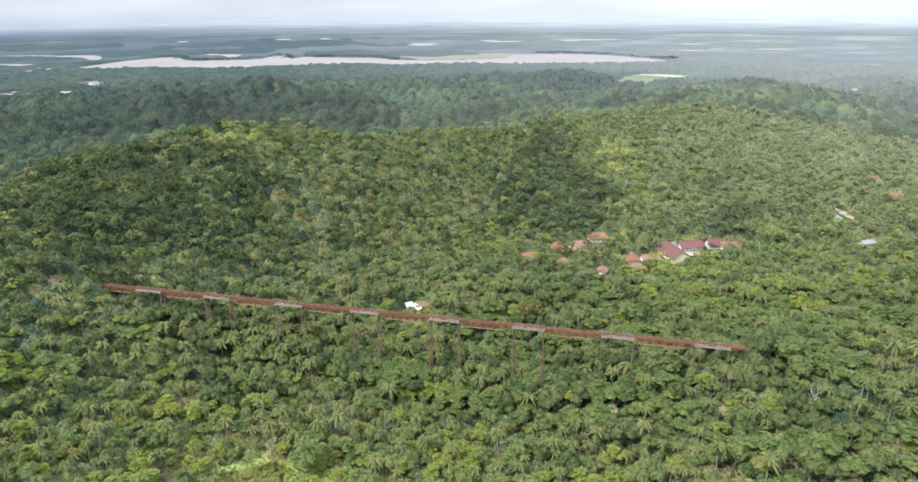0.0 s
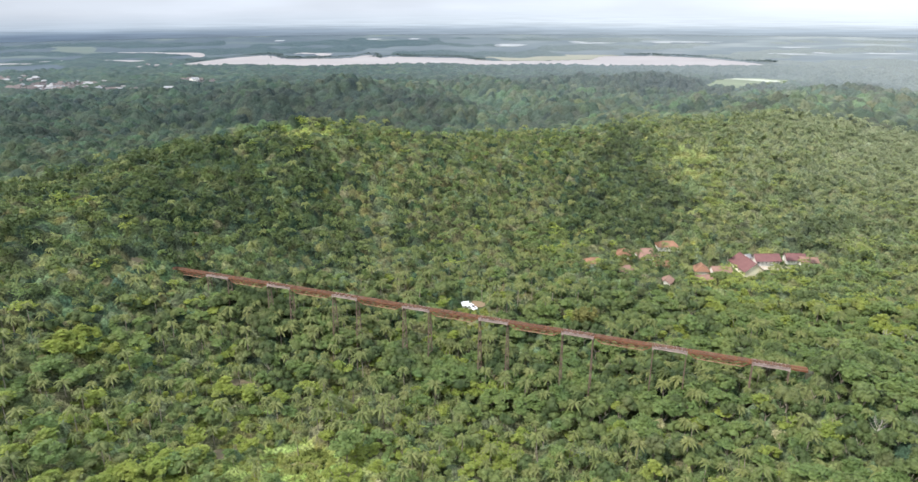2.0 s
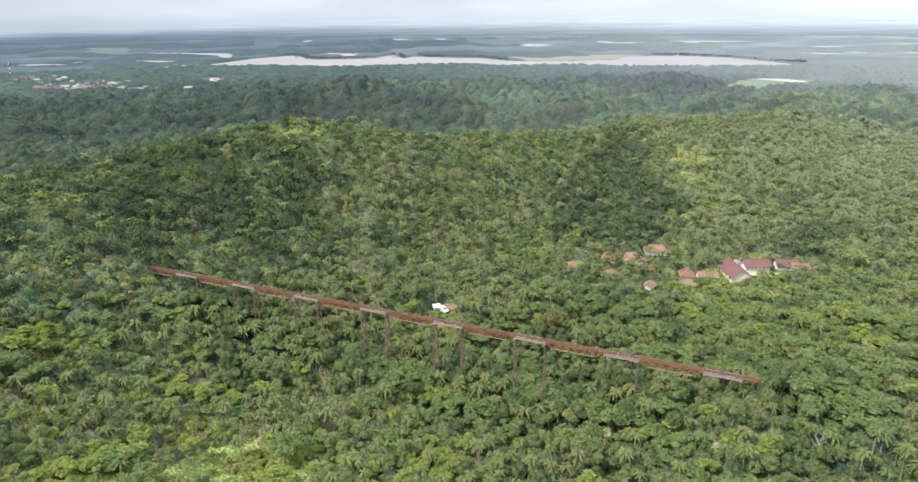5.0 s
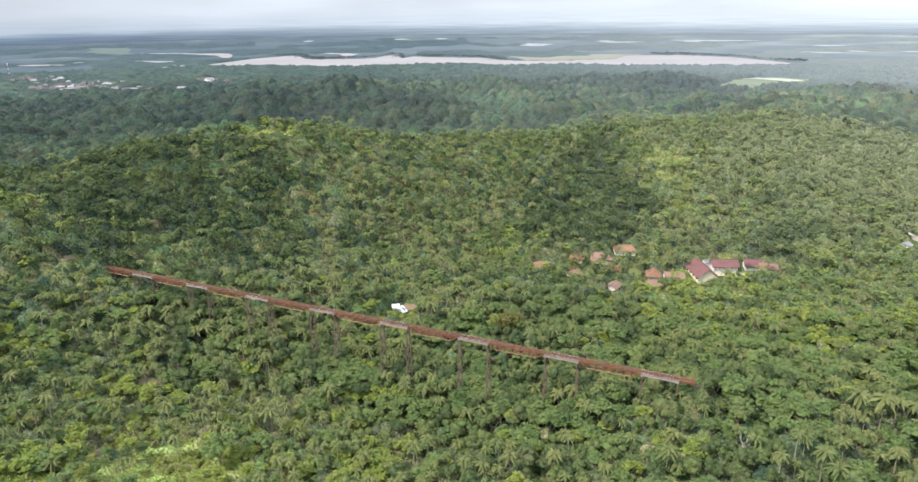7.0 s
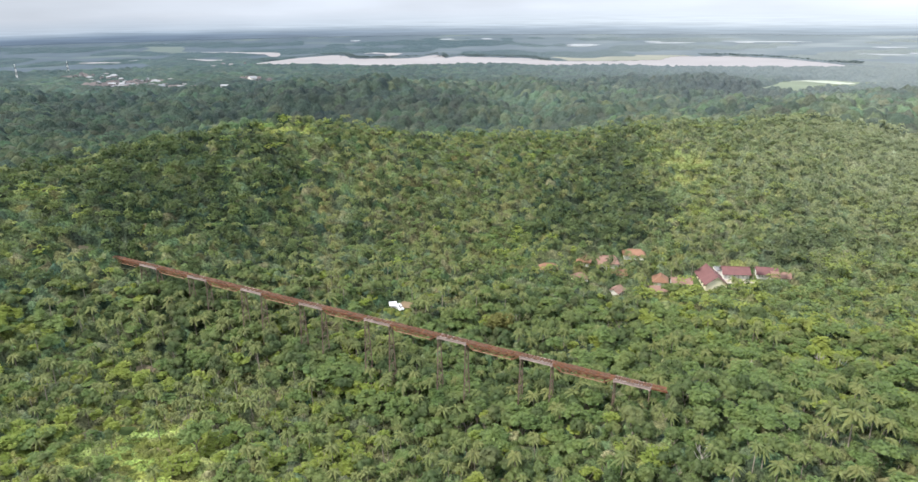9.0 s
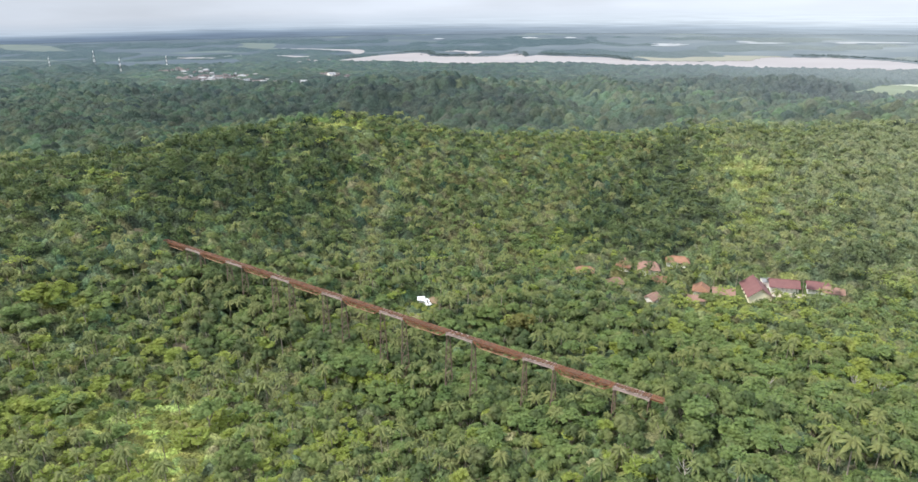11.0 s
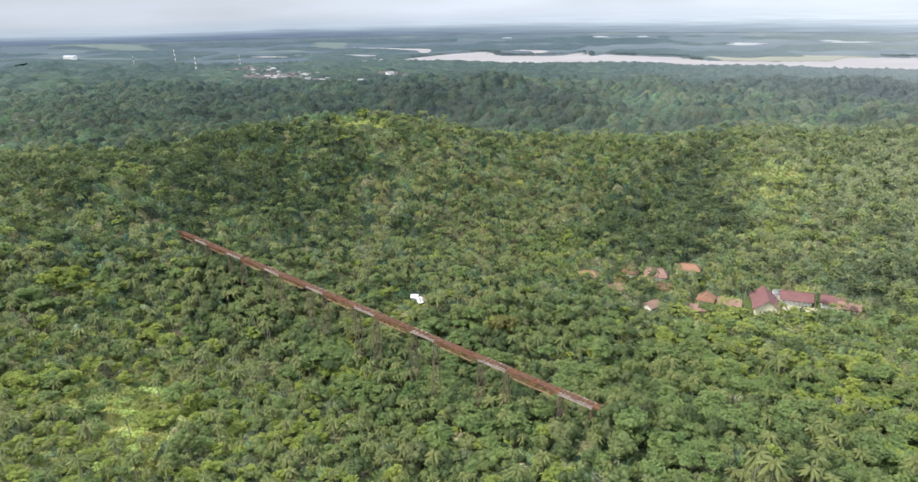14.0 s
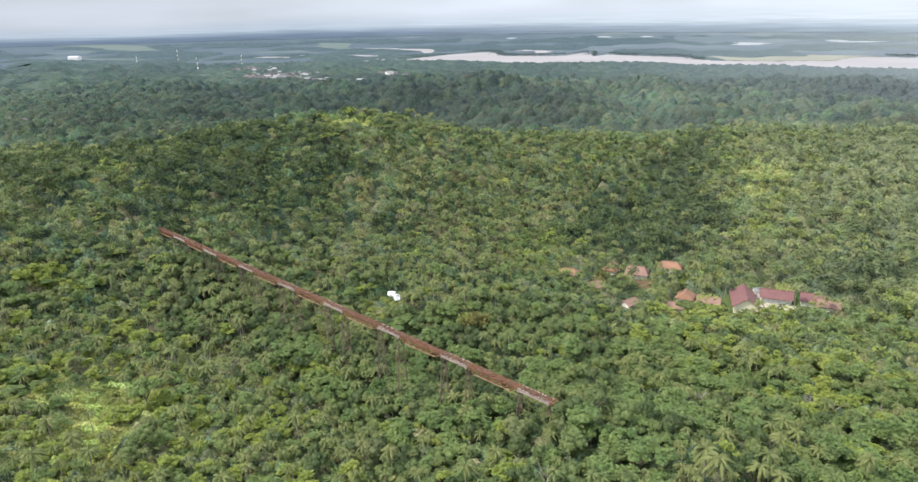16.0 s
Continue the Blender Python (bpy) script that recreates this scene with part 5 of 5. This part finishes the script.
def house(name, x, y, length, width, height, rise, turn, roof, wall, label, hip=0.0, over=0.8, windows=4, group="", z=None):
    """Walls, roof, door and windows; the long side lies along x before the turn."""
    h = tagged(new(name), label, "house", group)
    h.matrix_basis = pose(x, y, float(land(x, y)) if z is None else z, 0, 0, turn)
    part("wall", wall_block(length, width, height, rise - 0.05, hip == 0), wall, h)
    r = part("roof", prism_roof(length, width, rise, over, hip=hip), roof, h)
    r.matrix_basis = pose(0, 0, height)
    for side in (-1, 1):
        for i in range(windows):
            px = (i + 0.5) / windows * length - length / 2
            bm = bmesh.new()
            if side < 0 and i == windows // 2:
                beam(bm, (px, side * (width / 2 + 0.02), 0), (px, side * (width / 2 + 0.02), 2.0), 0.9, 0.1)
                part("door", bm, WOOD, h)
            else:
                beam(bm, (px, side * (width / 2 + 0.02), 1.0), (px, side * (width / 2 + 0.02), 2.2), 1.3, 0.1)
                part("window", bm, GLASSY, h)
    return h


school = "school buildings"
house("school_hall", 174, 391, 20, 12, 3.6, 4.6, 97, MAROON, CREAM, "school hall with steep maroon tiled roof and cream gable", over=1.0, group=school)
house("school_block", 189.5, 401, 15, 8, 3.2, 2.8, 4, MAROON, WHITE, "long white classroom block with maroon tiled roof", over=1.0, windows=6, group=school)
house("school_block", 207.5, 401, 11, 8, 3.0, 2.6, -3, MAROON, WHITE, "white classroom block with maroon roof behind a palm", over=1.0, windows=6, group=school)
v = "village houses"
house("village_house", 77, 389, 10, 7, 2.8, 2.2, 8, ORANGE, WHITE, "small house with orange clay tile roof among trees", hip=3, group=v)
house("village_house", 99, 405, 8, 8, 2.8, 3.2, 80, ORANGE, WHITE, "house with steep orange tile roof", hip=2, group=v)
house("village_house", 114, 406, 12, 9, 3.0, 3.2, 5, BROWNTILE, WHITE, "large house with weathered brown tile roof and white walls", hip=3, group=v)
house("village_house", 110.5, 400.5, 4.5, 5, 2.6, 1.8, 95, BROWNTILE, WHITE, "white gabled porch annex under brown tiles", group=v, windows=2)
house("village_house", 120, 391, 8, 6, 2.8, 2.0, 4, ORANGE, CREAM, "small house with bright orange tile roof", group=v)
house("village_house", 96, 379, 8, 7, 2.8, 2.4, 20, BROWNTILE, WHITE, "white house with brown hipped roof", hip=3, group=v)
house("village_house", 117, 365, 8, 6, 2.8, 1.6, 60, BROWNTILE, WHITE, "white shed with faded brown tile roof", group=v, windows=2)
house("village_house", 131, 420, 13, 8, 3.0, 2.4, 3, ORANGE, WHITE, "long house with orange tile roof at the wood's edge", hip=3, group=v)
house("village_house", 144, 386, 8, 8, 3.0, 3.0, 85, ORANGE, WHITE, "house with steep orange-brown tile roof", hip=2, group=v)
house("village_house", 156, 385.5, 11, 7, 2.8, 2.2, 2, BROWNTILE, WHITE, "long house with brown tile roof", group=v)
house("village_house", 141, 372.5, 9, 6, 2.8, 1.8, 12, BROWNTILE, WHITE, "house with faded pinkish-brown roof and white wall", group=v)
house("village_house", 214.5, 397, 10, 7, 2.6, 2.0, -4, BROWNTILE, WHITE, "low house with faded brown roof beside the school yard", group=v)
house("school_block", 180.5, 404.5, 5, 7, 3.2, 0.8, 8, TOWNTIN, WHITE, "white flat-roofed link between hall and classrooms", over=0.3, windows=2, group=school)
house("hill_house", 383, 492, 14, 9, 3.0, 3.0, -15, ORANGE, WHITE, "white house with orange-maroon hipped roof on the slope", hip=4, group="slope houses")
house("hill_house", 374, 455, 9, 7, 2.8, 2.2, 30, ORANGE, WHITE, "small house with orange tile roof in palms", hip=3, group="slope houses")
house("hill_house", 304, 417, 6, 5, 2.6, 1.2, 50, TOWNTIN, WHITE, "small white shed on the slope", windows=2, group="slope houses")
house("hill_house", 296, 374, 9, 5, 2.6, 1.2, 10, TOWNTIN, WHITE, "white shed with pale metal roof among dense trees", windows=2, group="slope houses")
house("white_shed", -2.6, 315.5, 2.6, 2.4, 1.9, 0.8, 20, TIN, WHITE, "white shed with bright metal roof beside bare soil", windows=1, group="sheds by the viaduct")
house("white_shed", 0.2, 314.6, 2.4, 1.8, 1.4, 0.5, 75, TIN, WHITE, "small white shed with bright metal roof", windows=1, group="sheds by the viaduct")
house("white_shed", 2.2, 312.6, 1.5, 1.3, 1.1, 0.3, 40, TIN, WHITE, "very small white hut with bright metal roof", windows=1, group="sheds by the viaduct")


def soil_patch(x, y, rx, ry, material, label):
    g = random.Random(int(abs(x) * 7))
    k = 26
    ring = []
    for i in range(k):
        a = 2 * math.pi * i / k
        s = g.uniform(0.75, 1.15)
        ring.append((x + rx * s * math.cos(a), y + ry * s * math.sin(a)))
    rows = [(x + (px - x) * f, y + (py - y) * f) for f in (0.35, 0.7, 1.0) for px, py in ring]
    vs = [(px, py, float(land(px, py)) + 0.4) for px, py in rows] + [(x, y, float(land(x, y)) + 0.4)]
    me = bpy.data.meshes.new("soil")
    fs = [(j * k + i, (j + 1) * k + i, (j + 1) * k + (i + 1) % k, j * k + (i + 1) % k) for j in (0, 1) for i in range(k)]
    fs += [(3 * k, i, (i + 1) % k) for i in range(k)]
    me.from_pydata(vs, [], fs)
    me.materials.append(material)
    tagged(new("ground_clearing", me), label, "clearing", kind="structure")


soil_patch(4, 319, 5, 4, SOIL, "bare orange soil beside the white sheds")
soil_patch(-97, 239, 5, 4, DULLSOIL, "bare brown clearing among palms")
soil_patch(-86, 190, 6, 4, DULLSOIL, "bare brown bank in scrub")
soil_patch(-148, 327, 3, 2.4, DULLSOIL, "patch of red soil on the slope")
soil_patch(-165, 297, 5, 2.5, DULLSOIL, "old brown earth bank beyond the viaduct's end")
soil_patch(-54, 187, 5, 3.5, DRYGRASS, "dry pale grass in the yellow scrub")
soil_patch(318, 429, 3, 13, PATHSOIL, "pale dirt track on the wooded slope")
soil_patch(190, 393, 13, 3.2, PATHSOIL, "pale paved school yard")

# far town and hamlets
# roof tones are muted by painted haze
TOWN_ROOFS = [TOWNTILE, TOWNTILE, TOWNWALL, TOWNTIN, TOWNTILE, TOWNTIN, TOWNTILE, TOWNTILE]
town = [house("town_house", 0, -400, 13, 9, 3.5, 2.6, 0, r, TOWNWALL, "distant town house with %s roof" % w, group="far town houses", windows=3, hip=hp)
        for r, w, hp in zip(TOWN_ROOFS, ("muted brown hipped", "faded brown tile", "grey", "pale metal", "greyish tile", "dull metal", "low muted tile", "hipped muted tile"), (3, 0, 0, 0, 0, 3, 0, 3))]
g = random.Random(21)
spots = [(g.gauss(cx, sx), g.gauss(cy, sy)) for cx, cy, sx, sy, n in TOWN for _ in range(n)]
for i, (x, y) in enumerate(spots):
    s = g.uniform(0.5, 0.9)
    m = pose(x, y, float(land(x, y)) + 1.5, 0, 0, g.choice((8, 98)) + g.uniform(-18, 18)) @ Matrix.Diagonal((s * g.uniform(0.9, 1.6), s, s * 1.35, 1))
    if i < len(town):
        town[i].matrix_basis = m
    else:
        copy_thing(town[g.randrange(len(town))], pose(0, 0, 0)).matrix_basis = m
house("town_hall", -586, 1223, 17, 10, 6.0, 2.0, 5, TOWNTIN, TOWNWALL, "long white hall with pale roof at the town's edge", windows=5, over=0.5)
house("town_hall", -598, 1362, 16, 11, 6.0, 3.0, 60, TOWNTIN, WHITE, "white building on a bare earth terrace above the town", windows=3)
house("white_works", -2170, 1757, 40, 24, 17.0, 2.0, 20, TIN, WHITE, "very large white works building out on the plain", windows=5, over=0.3)
soil_patch(-600, 1356, 46, 14, PATHSOIL, "bare pale earth terrace above the town")
soil_patch(-512, 1140, 30, 7, DULLSOIL, "bare brown earth at the town's edge")


# ---- single marked trees ----
def bare_tree(x, y, height, seed):
    """A leafless pale tree: forked trunk and thin branches."""
    t = tagged(new("bare_tree"), "leafless pale grey tree standing out of the canopy", "tree", "bare trees")
    t.matrix_basis = pose(x, y, float(land(x, y)))
    q = np.random.default_rng(seed)
    v, f = tube((0, 0, -1), (0.3, 0.2, height * 0.62), 0.3, 0.2)
    piece("trunk", mesh_of("trunk", v, f, [PALEBARK], True), t)
    for i in range(7):
        a = i * 0.9 + q.uniform(-.3, .3)
        z0 = height * q.uniform(0.42, 0.62)
        e = (math.cos(a) * q.uniform(1.4, 2.8), math.sin(a) * q.uniform(1.4, 2.8), z0 + height * q.uniform(0.2, 0.38))
        m = (e[0] * 0.55, e[1] * 0.55, z0 + (e[2] - z0) * 0.45)
        out = [tube((0.15, 0.1, z0), m, 0.15, 0.1, 5), tube(m, e, 0.1, 0.04, 5)]
        for k in range(2):
            b_ = a + q.uniform(-1, 1)
            out.append(tube(m, (m[0] + math.cos(b_) * 1.1, m[1] + math.sin(b_) * 1.1, m[2] + q.uniform(0.8, 1.8)), 0.07, 0.03, 4))
        v, f = joined(out)
        piece("branch", mesh_of("branch", v, f, [PALEBARK], True), t)


def crowned_tree(name, x, y, scale, maker, material, label, seed, category="tree"):
    q = np.random.default_rng(seed)
    t = tagged(new(name), label, category)
    t.matrix_basis = pose(x, y, float(land(x, y)), 0, 0, seed * 40) @ Matrix.Scale(scale, 4)
    v, f = trunk_tree(q)
    piece("trunk", mesh_of("trunk", v, f, [BARK], True), t)
    v, f = maker(q)
    piece("crown", mesh_of("crown", v, f, [material]), t)


def bamboo(x, y, seed):
    """A clump of arching culms with drooping olive sprays."""
    q = np.random.default_rng(seed)
    t = tagged(new("bamboo_clump"), "arching olive-yellow bamboo clump above the valley trees", "bamboo")
    t.matrix_basis = pose(x, y, float(land(x, y)))
    c, n = [], []
    for i in range(22):
        a, r, h = q.uniform(0, 6.28), q.uniform(2.0, 4.6), q.uniform(11, 16)
        p = [(math.cos(a) * r * s ** 2, math.sin(a) * r * s ** 2, h * (s - 0.12 * s ** 3)) for s in (0, .4, .75, 1)]
        v, f = joined([tube(p[k], p[k + 1], 0.08, 0.05, 4) for k in range(3)])
        piece("culm", mesh_of("culm", v, f, [OLIVE], True), t)
        s = q.uniform(0.35, 1.0, 40)
        c.append(np.stack([math.cos(a) * r * s ** 2, math.sin(a) * r * s ** 2, h * (s - 0.12 * s ** 3)], 1) + q.normal(0, 0.5, (40, 3)))
    c = np.vstack(c)
    n = q.standard_normal((len(c), 3)) + np.array([0, 0, 0.9])
    n /= np.linalg.norm(n, axis=1, keepdims=True)
    v, f = quads_from(c, n, 0.5, q, 1.3)
    piece("foliage", mesh_of("foliage", v, f, [OLIVE]), t)




def village_palm(x, y, scale, seed):
    """A coconut palm by the houses."""
    t = tagged(new("coconut_palm"), "coconut palm with drooping fronds beside village roofs", "palm", "village palms")
    t.matrix_basis = pose(x, y, float(land(x, y)), 2, -2, seed * 57) @ Matrix.Scale(scale, 4)
    v, f = NEAR["coconut_palm"][0][seed % 9]
    tv, tf = trunk_palm(np.random.default_rng(seed), float(v[:, 2].mean()) + 0.4)
    piece("trunk", mesh_of("trunk", tv, tf, [BARK], True), t)
    piece("crown", mesh_of("crown", v, f, [PALM], True), t)


for i, (x, y, k) in enumerate(((198.5, 394, 0.95), (213, 392, 0.9), (151, 394, 1.0), (154, 398, 0.9), (164, 397, 0.85), (106, 392, 0.9), (90, 391, 0.85), (109, 381, 0.9), (220, 391, 0.85), (126, 384, 0.8))):
    village_palm(x, y, k, i)
PALEBARK = mottled("pale_dead_bark", (0.27, 0.25, 0.22), (0.36, 0.34, 0.30), 1.5, 0.9)
bare_tree(160.5, 254, 13, 1)
bare_tree(198.5, 284, 12, 2)
bare_tree(127, 171, 13, 3)
bare_tree(206, 280, 11, 4)
bamboo(54, 289, 3)
bamboo(60, 292, 4)
crowned_tree("pale_tree", 72, 204, 1.0, lambda q: crown_round(q, 200, 0.5, 3.4, 4.2), PALE, "tree with pale cream flushing leaves", 5)
crowned_tree("pale_tree", 103, 180, 0.85, lambda q: crown_round(q, 180, 0.5, 3.4, 4.2), PALE, "small tree with pale yellowish leaves", 6)
crowned_tree("pale_tree", 148, 186, 0.8, lambda q: crown_round(q, 180, 0.5, 3.0, 4.0), PALE, "pale-leaved tree in green canopy", 7)
crowned_tree("village_tree", 146, 362, 1.2, lambda q: crown_round(q, 300, 0.42, 4.2, 4.6), BROAD, "large round green tree before the village houses", 11)
crowned_tree("village_tree", 139, 400, 1.1, lambda q: crown_round(q, 260, 0.42, 4.0, 4.6), DEEP, "dark round tree between village houses", 12)
crowned_tree("village_tree", 106, 377, 1.0, lambda q: crown_round(q, 260, 0.42, 3.8, 4.4), BROAD, "round green tree between small houses", 13)
crowned_tree("rain_tree", -94, 270, 1.5, lambda q: crown_round(q, 420, 0.45, 4.6, 4.8), DEEP, "large dark round tree beside the viaduct", 8)
crowned_tree("rain_tree", -70, 243, 1.25, lambda q: crown_tiers(q, 420, 0.45, 5.6), FEATHER, "wide flat-topped spreading tree", 9)


def mast(x, y, height):
    t = tagged(new("radio_mast"), "tall thin pale lattice mast above the town", "mast", "radio masts")
    t.matrix_basis = pose(x, y, float(land(x, y)))
    for i in range(6):
        a, b = i / 6, (i + 1) / 6
        out = []
        for k in range(3):
            c, d = math.cos(k * 2.094), math.sin(k * 2.094)
            c2, d2 = math.cos((k + 1) * 2.094), math.sin((k + 1) * 2.094)
            wa, wb = 2.2 * (1 - a) + 0.5, 2.2 * (1 - b) + 0.5
            out.append(((c * wa, d * wa, a * height), (c * wb, d * wb, b * height), 0.6, 0.6))
            out.append(((c * wa, d * wa, a * height), (c2 * wb, d2 * wb, b * height), 0.4, 0.4))
        piece("mast_section", bm_mesh("mast_section", out, WHITE if i % 2 else TOWNWALL), t)


mast(-1715, 1817, 44)
mast(-1690, 1620, 34)
mast(-1347, 1726, 36)
mast(-1290, 1480, 40)
